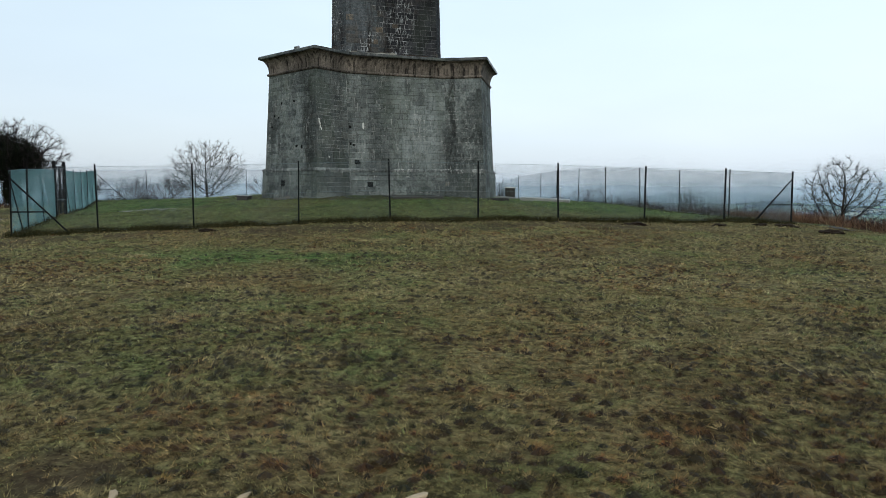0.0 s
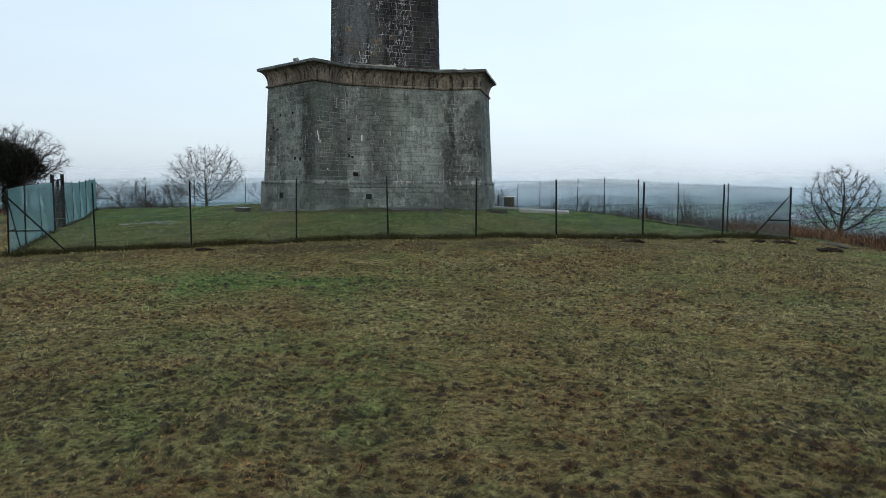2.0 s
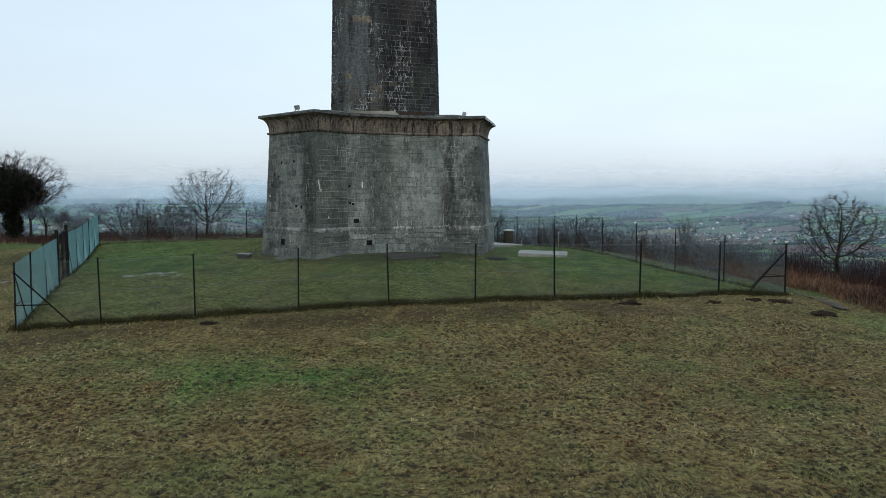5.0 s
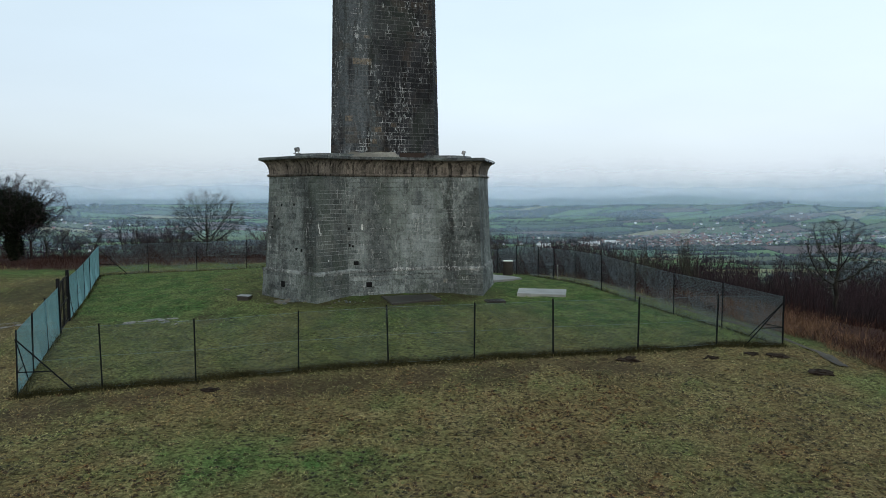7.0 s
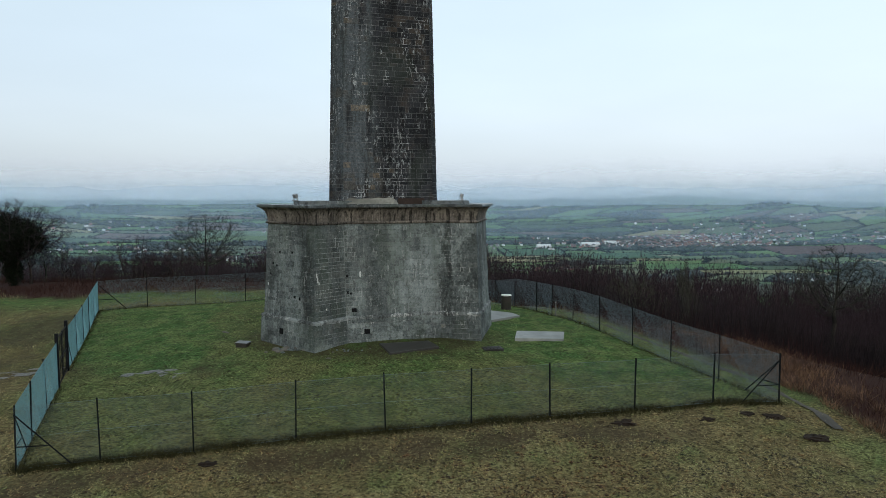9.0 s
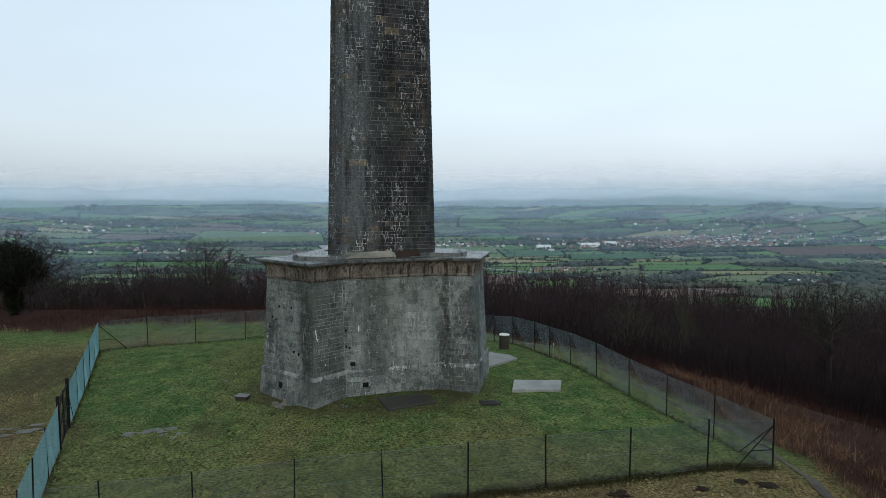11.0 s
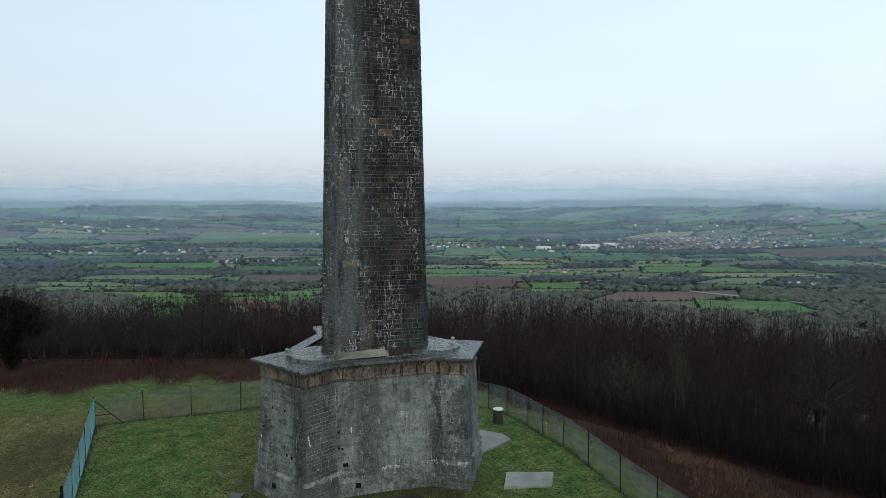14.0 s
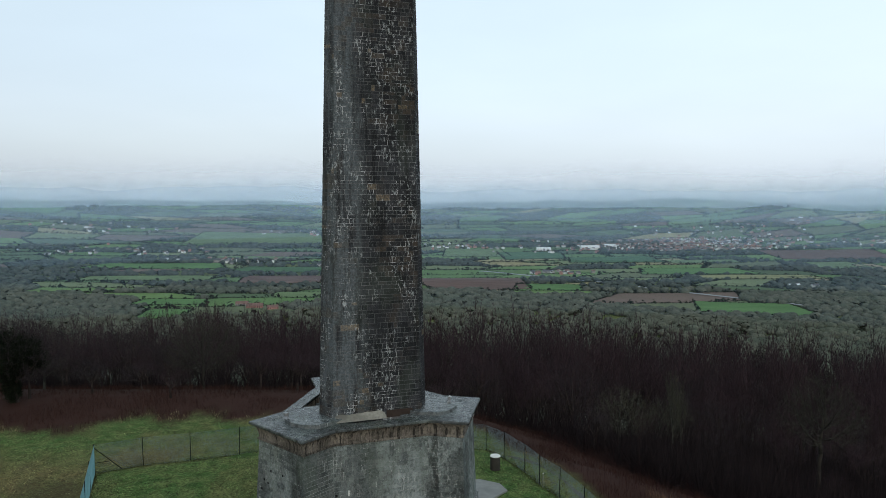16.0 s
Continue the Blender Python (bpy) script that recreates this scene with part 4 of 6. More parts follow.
def crown_tree(seed, mats, height, width, bole, low, n=1500, step=0.30, tip=0.013, stems=1, twigs=8):
    """A round-headed bare tree: limbs grow from the bole towards points that fill the crown."""
    g = np.random.default_rng(seed)
    v = g.normal(size=(n, 3))
    v /= np.linalg.norm(v, axis=1)[:, None]
    lobe = g.normal(size=(14, 3))
    lobe /= np.linalg.norm(lobe, axis=1)[:, None]
    swell = 0.84 + 0.22 * np.max(np.clip((v @ lobe.T - 0.72) / 0.28, 0, 1) ** 0.7 * g.uniform(0.6, 1.0, 14), axis=1)
    v *= swell[:, None] * g.uniform(0.02, 1.0, (n, 1)) ** 0.37
    mid, half = (height + low) / 2, (height - low) / 2
    v = v * np.array([width / 2, width / 2, half])
    v[:, 2] = np.where(v[:, 2] < 0, v[:, 2] * 0.8, v[:, 2]) + mid
    v += g.normal(size=v.shape) * 0.18
    nodes, parent = [], []
    for k in range(stems):
        a = 2 * math.pi * k / stems + 0.4
        sp = 0.0 if stems == 1 else 0.45
        m = max(2, int(bole / step))
        for i in range(m + 1):
            nodes.append((math.cos(a) * sp * i / m + 0.05 * math.sin(i * 1.3), math.sin(a) * sp * i / m + 0.05 * math.cos(i * 0.9), bole * i / m))
            parent.append(-1 if i == 0 else len(nodes) - 2)
    P = [np.array(q) for q in nodes]
    best = np.full(len(v), 1e9)
    near = np.zeros(len(v), int)
    live = np.ones(len(v), bool)
    fresh = list(range(len(P)))
    for _ in range(70):
        for i in fresh:
            d = np.linalg.norm(v - P[i], axis=1)
            k = d < best
            best[k], near[k] = d[k], i
        live &= best > step * 1.25
        if not live.any():
            break
        pull = {}
        for j in np.nonzero(live & (best < 4.5))[0]:
            u = v[j] - P[near[j]]
            pull.setdefault(int(near[j]), []).append(u / (np.linalg.norm(u) + 1e-9))
        fresh = []
        for i, us in pull.items():
            d = np.sum(us, 0) + g.normal(size=3) * 0.35
            if parent[i] >= 0:
                w = P[i] - P[parent[i]]
                d = d / (np.linalg.norm(d) + 1e-9) + 0.30 * w / (np.linalg.norm(w) + 1e-9)
            q = P[i] + step * d / (np.linalg.norm(d) + 1e-9)
            if len(P) < 3000:
                P.append(q)
                parent.append(i)
                fresh.append(len(P) - 1)
        if not fresh:
            break
    P = np.array(P)
    m = len(P)
    area = np.zeros(m)
    kids = np.zeros(m, int)
    for i in range(m - 1, 0, -1):
        if area[i] == 0:
            area[i] = tip ** 2.2
        if parent[i] >= 0:
            area[parent[i]] += area[i]
            kids[parent[i]] += 1
    r = area ** (1 / 2.2)
    idx = np.array([i for i in range(m) if parent[i] >= 0])
    pa = np.array(parent)[idx]
    a, b, ra, rb = P[pa], P[idx], np.minimum(r[pa], r[idx] * 1.35), r[idx]
    big = rb > 0.034
    out = []
    for sel, sides, mat, nm in ((big, 6, mats[0], "trunk"), (~big, 3, mats[1], "crown")):
        aa = a[sel].copy()
        aa[:, 2] = np.where(pa[sel] == 0, -0.4, aa[:, 2])
        vv_, tt_ = limb_mesh(aa, b[sel], ra[sel], rb[sel], sides)
        if nm == "crown":
            k = np.nonzero(~big)[0]
            k = np.repeat(k, twigs)
            s0 = a[k] + (b[k] - a[k]) * g.uniform(0, 1, (len(k), 1))
            outw = s0 - np.array([0, 0, low + 0.25 * (height - low)])
            outw /= np.linalg.norm(outw, axis=1)[:, None] + 1e-9
            dr = (b[k] - a[k]) / step * 0.5 + outw * 0.6 + g.normal(size=(len(k), 3)) * 0.45
            s1 = s0 + dr * g.uniform(0.15, 0.55, (len(k), 1))
            sd = np.cross(s1 - s0, g.normal(size=(len(k), 3)))
            sd *= tip * 0.46 / (np.linalg.norm(sd, axis=1)[:, None] + 1e-9)
            w = np.stack([s0 - sd, s0 + sd, s1], 1).reshape(-1, 3)
            tt_ = np.concatenate([tt_, np.arange(len(w)).reshape(-1, 3) + len(vv_)])
            vv_ = np.concatenate([vv_, w])
        out.append(fast_mesh(nm, vv_, tt_, [mat]))
    return out


def tree(meshes, x, y, label, group="", turn=0.0, size=1.0, extra=None, category="tree"):
    t = thing("tree" if category == "tree" else "bush", (x, y, lz(x, y)), label, category, group, turn=turn)
    t.scale = (size, size, size)
    part("trunk", meshes[0], None, t)
    part("crown", meshes[1], None, t)
    if extra:
        part("foliage", extra, None, t, "dense dark ivy foliage")
    return t


def leaf_cloud(rng, n, centre, radii, size, mat, name="foliage", clumps=26):
    """Small leaves gathered in clumps with gaps between them."""
    cs = []
    for _ in range(clumps):
        v = rng.normal(size=3)
        v *= rng.uniform(0.35, 1.0) / np.linalg.norm(v)
        cs.append(v)
    cs = np.array(cs)
    pick = cs[rng.integers(0, clumps, n)]
    p = (pick + rng.normal(size=(n, 3)) * 0.17) * np.array(radii) + np.array(centre)
    d1, d2 = rng.normal(size=(n, 3)), rng.normal(size=(n, 3))
    d1 *= size / np.linalg.norm(d1, axis=1)[:, None]
    d2 *= size * 0.7 / np.linalg.norm(d2, axis=1)[:, None]
    v = np.stack([p - d1, p + d2, p + d1, p - d2], 1).reshape(-1, 3)
    b = np.arange(n)[:, None] * 4
    return fast_mesh(name, v, np.concatenate([b + np.array([[0, 1, 2]]), b + np.array([[0, 2, 3]])]), [mat])


trng = random.Random(11)
OAK = crown_tree(1, (BARK_OAK, TWIG_OAK), 9.1, 9.6, 2.0, 1.0, 2700, tip=0.0092, twigs=11)
PALE_OAK = crown_tree(2, (BARK_GREY, TWIG_GREY), 8.4, 7.4, 2.4, 1.8, 1200)
TALL = crown_tree(3, (BARK_OAK, TWIG_OAK), 12.6, 7.4, 6.8, 5.6, 1500, tip=0.0125, twigs=10)
BUSHY = crown_tree(4, (BARK_DARK, TWIG_DARK), 10.0, 7.0, 3.0, 3.2, 900, tip=0.016, stems=3, twigs=6)
SLIM = tree_parts(trng, (BARK_GREY, TWIG_GREY), 0.013, height=10.5, width=3.0, trunk=0.40, spread=0.6, limbs=6, depth=4, lift=0.9, r0=0.09, kids=(2, 3))

ivy_rng = np.random.default_rng(3)
IVIED = crown_tree(5, (BARK_DARK, TWIG_DARK), 8.4, 9.4, 1.8, 1.6, 2200, tip=0.011, twigs=12)
ivy = tree(IVIED, -40.6, 65.0, "dark ivy-grown tree with bare twigs at its edges",
           extra=leaf_cloud(ivy_rng, 42000, (-1.0, 0, 4.6), (3.2, 3.2, 2.1), 0.085, IVY, clumps=170))
part("ivy_stem", leaf_cloud(ivy_rng, 5000, (-0.3, 0, 1.6), (0.8, 0.8, 1.9), 0.10, IVY, "ivy_stem", 30), None, ivy, "ivy-covered stem")
tree(OAK, -25.4, 73.5, "bare round-crowned oak with lichened limbs", size=0.9)
tree(BUSHY, -39.7, 87.0, "bare many-stemmed tree beyond the fence", turn=40)
tree(BUSHY, -33.5, 84.0, "low bare thorn tree beyond the fence", turn=130, size=0.8)
tree(BUSHY, 15.6, 74.0, "bare bushy tree on the slope", turn=75)
tree(SLIM, 24.8, 69.0, "slender bare sapling on the slope")
tree(SLIM, 26.2, 70.5, "slender bare sapling on the slope", turn=70, size=0.85)
tree(BUSHY, 6.0, 80.0, "bare bushy tree behind the lawn", turn=200, size=0.85)
tree(BUSHY, 31.0, 76.0, "bare bushy tree on the slope", turn=300, size=0.9)
tree(PALE_OAK, 18.9, 67.5, "bare tree with pale lichened limbs at the wood's edge", turn=60, size=0.85)
tree(PALE_OAK, 27.3, 81.0, "bare tree with pale lichened limbs at the wood's edge", turn=160, size=0.9)
tree(TALL, 34.5, 59.0, "bare spreading tree among brown scrub", turn=100)

# the near wood on the scarp, tree by tree
ASH = [tree_parts(trng, mats, 0.024, height=17.0, width=w, trunk=0.36, spread=sp, limbs=6, depth=4, lift=0.45, r0=0.20, kids=(3, 4))
       for mats, w, sp in (((BARK_DARK, TWIG_RED), 8.5, 0.80), ((BARK_DARK, TWIG_DARK), 8.5, 0.85), ((BARK_DARK, TWIG_RED), 7.5, 0.75), ((BARK_GREY, TWIG_GREY), 9.5, 0.95), ((BARK_DARK, TWIG_RED), 9.0, 0.85))]


def tree_top(x, y):
    """Height that the crowns of the wood reach: a level canopy that sinks beyond the edge."""
    return 1.0 + 2.6 * float(smooth(y, 62, 66) * smooth(-y, -92, -80) * smooth(-x, -12, -4)) - 0.022 * max(0, y - 60) + 4.0 * (fnoise(x, y, 12, 51) - 0.5) - 5.0 * float(smooth(x / y, 0.12, 0.64)) - 0.026 * max(0, y - 72) * float(smooth(-x / y, 0.22, 0.40))


spots = []
wr = random.Random(21)
yy = 58.0
while yy < 146:
    half = 0.70 * yy + 7
    xx = -half
    while xx < half:
        x, y = xx + wr.uniform(-2.0, 2.0), yy + wr.uniform(-2.2, 2.2)
        h = float(tree_top(x, y)) - lz(x, y) + wr.uniform(-1.6, 1.0)
        if h > (2.7 if x < 8 else 4.2) and math.hypot(x + 25.6, y - 73.5) > 5.5:
            spots.append((x, y, h))
        xx += 6.5 + 0.012 * (yy - 58)
    yy += 6.4
wr.shuffle(spots)
LOOKS = ("tall bare tree with red-brown twigs in the scarp wood", "tall bare tree with dark twigs in the scarp wood", "narrow bare tree with red-brown twigs in the scarp wood", "bare tree with pale lichened limbs in the scarp wood", "broad bare tree with red-brown twigs in the scarp wood")
for i, (x, y, h) in enumerate(spots[:300]):
    k = wr.choices(range(5), (5, 4, 5, 1, 5))[0]
    t = tree(ASH[k], x, y, LOOKS[k], "trees of the scarp wood", wr.uniform(0, 360))
    w = 0.40 + 0.60 * h / 17.0
    t.scale = (w, w, h / 17.0)


def spikes(rng, c, radii, n, width, mat, name, inner=0.35, rise=0.9):
    """Crowns far off: thin wedges that point outwards from each centre."""
    m = len(c)
    d = rng.normal(size=(m, n, 3))
    d[:, :, 2] = np.abs(d[:, :, 2]) * rise + 0.1
    d /= np.linalg.norm(d, axis=2)[:, :, None]
    reach = rng.uniform(0.7, 1.05, (m, n, 1))
    R = radii[:, None, :]
    tip = c[:, None, :] + d * R * reach
    root = c[:, None, :] + d * R * inner * rng.uniform(0.3, 1.2, (m, n, 1))
    s = np.cross(d, rng.normal(size=(m, n, 3)))
    s /= np.linalg.norm(s, axis=2)[:, :, None] + 1e-9
    s = s * (width * radii[:, :1])[:, None, :]
    v = np.stack([root - s, root + s, tip], 2).reshape(-1, 3)
    t = np.arange(m * n * 3).reshape(-1, 3)
    return fast_mesh(name, v, t, [mat])


nr_ = np.random.default_rng(8)
# undergrowth fills the wood between the stems
m = 6400
ux, uy = nr_.uniform(-1, 1, m), 50 + 115 * nr_.uniform(0, 1, m) ** 1.5
ux = ux * (0.72 * uy + 6)
ux, uy = np.append(ux, nr_.uniform(22, 54, 700)), np.append(uy, nr_.uniform(54, 80, 700))
keep = lie(ux, uy) < -3.6
ux, uy = ux[keep], uy[keep]
us = nr_.uniform(1.2, 3.2, len(ux))
uc = np.stack([ux, uy, lie(ux, uy)], 1)
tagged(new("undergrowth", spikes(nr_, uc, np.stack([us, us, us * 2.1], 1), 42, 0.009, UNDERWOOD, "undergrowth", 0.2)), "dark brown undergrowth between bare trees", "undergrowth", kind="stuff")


def stalks(rng, x, y, h, lean, width, mat, name):
    """Upright stalks and blades, one wedge each, on the ground."""
    n = len(x)
    a = rng.uniform(0, 2 * np.pi, n)
    z = lie(x, y)
    base = np.stack([x, y, z - 0.02], 1)
    side = np.stack([np.cos(a), np.sin(a), 0 * a], 1) * (np.asarray(width) * np.ones(n))[:, None]
    b = rng.uniform(0, 2 * np.pi, n)
    tip = base + np.stack([np.cos(b) * lean * h, np.sin(b) * lean * h, h], 1)
    v = np.stack([base - side, base + side, tip], 1).reshape(-1, 3)
    return fast_mesh(name, v, np.arange(n * 3).reshape(-1, 3), [mat])


def scrub_spots(rng, n, lo):
    x, y = rng.uniform(-75, 80, n), rng.uniform(16, 92, n)
    g, md, l, s, r = tones(x, y)
    k = (l > lo) & (np.abs(x) < 0.72 * y + 4)
    return x[k], y[k]


x, y = scrub_spots(nr_, 300000, 0.5)
clump = fnoise(x, y, 2.2, 41)
k = clump > 0.42
x, y, clump = x[k], y[k], clump[k]
tagged(new("bracken", stalks(nr_, x, y, 0.25 + 0.9 * (clump - 0.4) * nr_.uniform(0.6, 1.6, len(x)) + 0.2, 0.9 * nr_.uniform(0, 1, len(x)), 0.011, BRACKEN, "bracken")), "dead red-brown bracken on the slope edge", "bracken", kind="stuff")
x, y = nr_.uniform(15.0, 24, 60000), nr_.uniform(16, 46, 60000)
g, md, l, s, r = tones(x, y)
k = (l > 0.25) & (fnoise(x, y, 1.3, 47) > 0.36) & (x < 0.70 * y + 3) & (l < nr_.uniform(0.5, 1.25, len(x))) & (x < 17.2 + 3.5 * fnoise(x, y, 2.0, 48) + nr_.exponential(0.8, len(x)))
x, y = x[k], y[k]
tagged(new("brambles", stalks(nr_, x, y, nr_.uniform(0.15, 0.7, len(x)) * (0.4 + fnoise(x, y, 1.3, 47)), 1.6 * nr_.uniform(0, 1, len(x)), 0.012, DRY_BRAMBLE, "brambles")), "tangled brown brambles beside the path", "brambles", kind="stuff")
x, y = scrub_spots(nr_, 70000, 0.75)
k = (fnoise(x, y, 5, 43) > 0.48) & (x > 10)
x, y = x[k], y[k]
tagged(new("shrub_stems", stalks(nr_, x, y, nr_.uniform(0.9, 2.0, len(x)), 0.22 * nr_.uniform(0, 1, len(x)), 0.009, STEMS, "shrub_stems")), "dark red upright shrub stems beyond the fence", "shrubs", kind="stuff")
x, y = nr_.uniform(-75, 80, 160000), nr_.uniform(16, 80, 160000)
g, md, l, s, r = tones(x, y)
k = (l > 0.35) & (l < 0.97) & (fnoise(x, y, 1.6, 45) > 0.50)
x, y = x[k], y[k]
tagged(new("bleached_grass", stalks(nr_, x, y, nr_.uniform(0.15, 0.5, len(x)), 0.8 * nr_.uniform(0, 1, len(x)), 0.014, PALE_GRASS, "bleached_grass")), "bleached tussock grass along the scrub edge", "grass", kind="stuff")

# ---- the vale: fields, hedges, woods, houses ----
def puffs(rng, c, radii, n, size, mat, name):
    """Rounded bare crowns far off: small flakes over a dome, each facing about outwards."""
    m = len(c)
    d = rng.normal(size=(m, n, 3))
    d[:, :, 2] = np.abs(d[:, :, 2]) - 0.25
    d /= np.linalg.norm(d, axis=2)[:, :, None]
    at = c[:, None, :] + d * radii[:, None, :] * rng.uniform(0.72, 1.06, (m, n, 1))
    nn_ = d + rng.normal(0, 0.22, d.shape)
    u = np.cross(nn_, rng.normal(size=d.shape))
    u /= np.linalg.norm(u, axis=2)[:, :, None] + 1e-9
    w = np.cross(nn_, u)
    w /= np.linalg.norm(w, axis=2)[:, :, None] + 1e-9
    s = size * radii.mean(1)[:, None, None] * rng.uniform(0.6, 1.3, (m, n, 1))
    u, w = u * s, w * s
    v = np.stack([at - u - w * 0.6, at + u - w * 0.6, at + w], 2).reshape(-1, 3)
    return fast_mesh(name, v, np.arange(m * n * 3).reshape(-1, 3), [mat])


def far_crowns(rng, c, radii, mat, name, flakes, size):
    """Far bare trees: a rounded uneven crown each, roughened by small sprays of twigs."""
    m, seg = len(c), 7
    a = np.linspace(0, 2 * np.pi, seg, endpoint=False)
    rings = []
    for z, r in ((-0.35, 0.80), (0.28, 0.98), (0.74, 0.62)):
        p = np.stack([np.cos(a) * r, np.sin(a) * r, 0 * a + z], 1)[None] * rng.uniform(0.78, 1.14, (m, seg, 1))
        rings.append(p * radii[:, None, :] + c[:, None, :])
    top = c[:, None, :] + np.array([0, 0, 0.98])[None, None] * radii[:, None, :] * rng.uniform(0.9, 1.12, (m, 1, 1))
    v = np.concatenate(rings + [top], 1)
    n = 3 * seg + 1
    t = []
    for i in range(seg):
        j = (i + 1) % seg
        for o in (0, seg):
            t += [(o + i, o + j, o + seg + j), (o + i, o + seg + j, o + seg + i)]
        t.append((2 * seg + i, 2 * seg + j, 3 * seg))
    tris = (np.arange(m)[:, None, None] * n + np.array(t)[None]).reshape(-1, 3)
    me = fast_mesh(name, v.reshape(-1, 3), tris, [mat])
    me.polygons.foreach_set("use_smooth", [True] * len(me.polygons))
    tw = puffs(rng, c, radii * 1.04, flakes, size, mat, name + "_twigs")
    bm = bmesh.new()
    bm.from_mesh(me)
    bm.from_mesh(tw)
    bm.to_mesh(me)
    bm.free()
    bpy.data.meshes.remove(tw)
    return me


def far_wood_material(name, dark, lite):
    k = Mat(name, 0.95, 0, 0.03)
    c = k.mix(k.math("ADD", k.math("MULTIPLY", k.rand(), 0.5), k.math("MULTIPLY", k.ramp(k.noise(0.55, 5, 0.8, (1, 1, 0.6)), 0.36, 0.64), 0.5)), dark, lite)
    c = k.mix(k.math("MULTIPLY", k.ramp(k.noise(0.012, 3, 0.5), 0.45, 0.62), 0.5), c, k.mix(1.0, c, (0.80, 0.92, 0.90), "MULTIPLY"))
    k.bump(k.noise(0.8, 5, 0.8), 1.0, 0.8)
    return k.done(c)


FAR_WOOD = far_wood_material("far_bare_wood", (0.040, 0.046, 0.037), (0.122, 0.128, 0.102))
# large fields by middle, length, depth, turn and crop
CROPS = ((0.075, 0.150, 0.048), (0.105, 0.150, 0.066), (0.105, 0.066, 0.055), (0.190, 0.190, 0.085), (0.048, 0.100, 0.042), (0.23, 0.185, 0.115))
PATCHES = ((-960, 2285, 440, 150, 0, 0), (-525, 2215, 290, 160, 2, 4), (-850, 1955, 370, 110, 3, 1), (-460, 1950, 240, 190, 0, 2),
           (-860, 3180, 590, 330, 8, 1), (-600, 1500, 150, 95, 5, 0), (-548, 1318, 80, 150, 6, 0), (-352, 1634, 115, 100, 0, 1),
           (88, 1870, 290, 260, 3, 2), (280, 1798, 175, 130, -6, 0), (815, 2195, 350, 170, 2, 0), (955, 2040, 380, 110, 4, 3),
           (660, 1440, 220, 170, -14, 0), (134, 2810, 255, 260, 4, 1), (358, 2720, 250, 260, 0, 4), (1505, 2670, 440, 300, -5, 2))
PATCHES += ((1457, 2294, 90, 150, 0, 5), (1362, 2345, 190, 190, 0, 1), (1090, 2010, 90, 90, 0, 5), (-2215, 3740, 250, 230, 20, 0), (-700, 2560, 300, 90, 4, 1), (640, 2560, 330, 200, 3, 4), (950, 2480, 260, 90, 3, 1))


def in_patch(x, y, grow_=0.0):
    x, y = np.asarray(x, float), np.asarray(y, float)
    r = np.zeros(x.shape, bool)
    for px, py, l, d, t, _ in PATCHES:
        c, s = math.cos(radians(t)), math.sin(radians(t))
        u, v = (x - px) * c + (y - py) * s, (y - py) * c - (x - px) * s
        r |= (np.abs(u) < l / 2 + grow_) & (np.abs(v) < d / 2 + grow_)
    return r


def field_material():
    k = Mat("winter_fields", 0.9, 0, 0.15)
    r = k.rand()
    n = k.node("ShaderNodeValToRGB", [("Fac", r)])
    n.color_ramp.interpolation = "CONSTANT"
    el = n.color_ramp.elements
    el[0].position, el[0].color = 0.0, (0.070, 0.150, 0.030, 1)
    el[1].position, el[1].color = 0.93, (0.27, 0.235, 0.115, 1)
    for p, c in ((0.16, (0.048, 0.090, 0.030)), (0.30, (0.100, 0.185, 0.042)), (0.42, (0.090, 0.110, 0.050)), (0.54, (0.040, 0.074, 0.028)), (0.64, (0.130, 0.165, 0.066)), (0.75, (0.120, 0.072, 0.060)), (0.83, (0.062, 0.120, 0.034))):
        e2 = el.new(p)
        e2.color = (*c, 1)
    base = k.mix(0.22, n.outputs[0], (0.095, 0.100, 0.070))
    c = k.mix(k.ramp(k.noise(0.012, 4), 0.3, 0.7), k.mix(0.25, base, (0.03, 0.04, 0.02)), base)
    return k.done(c)


fr = np.random.default_rng(17)
CELL_U, CELL_V, TURN_F = 215.0, 125.0, radians(13)
iu, iv = np.arange(-22, 23), np.arange(4, 40)
JU, JV = fr.uniform(-0.34, 0.34, (60, 60)), fr.uniform(-0.34, 0.34, (60, 60))


def node_at(i, j):
    u, v = (i + JU[i + 25, j] + 0.5 * (j % 2)) * CELL_U * (1 + j * 0.012), (j + JV[i + 25, j]) * CELL_V
    return u * math.cos(TURN_F) - v * math.sin(TURN_F) * 0.3, v * math.cos(TURN_F) + u * math.sin(TURN_F) * 0.5


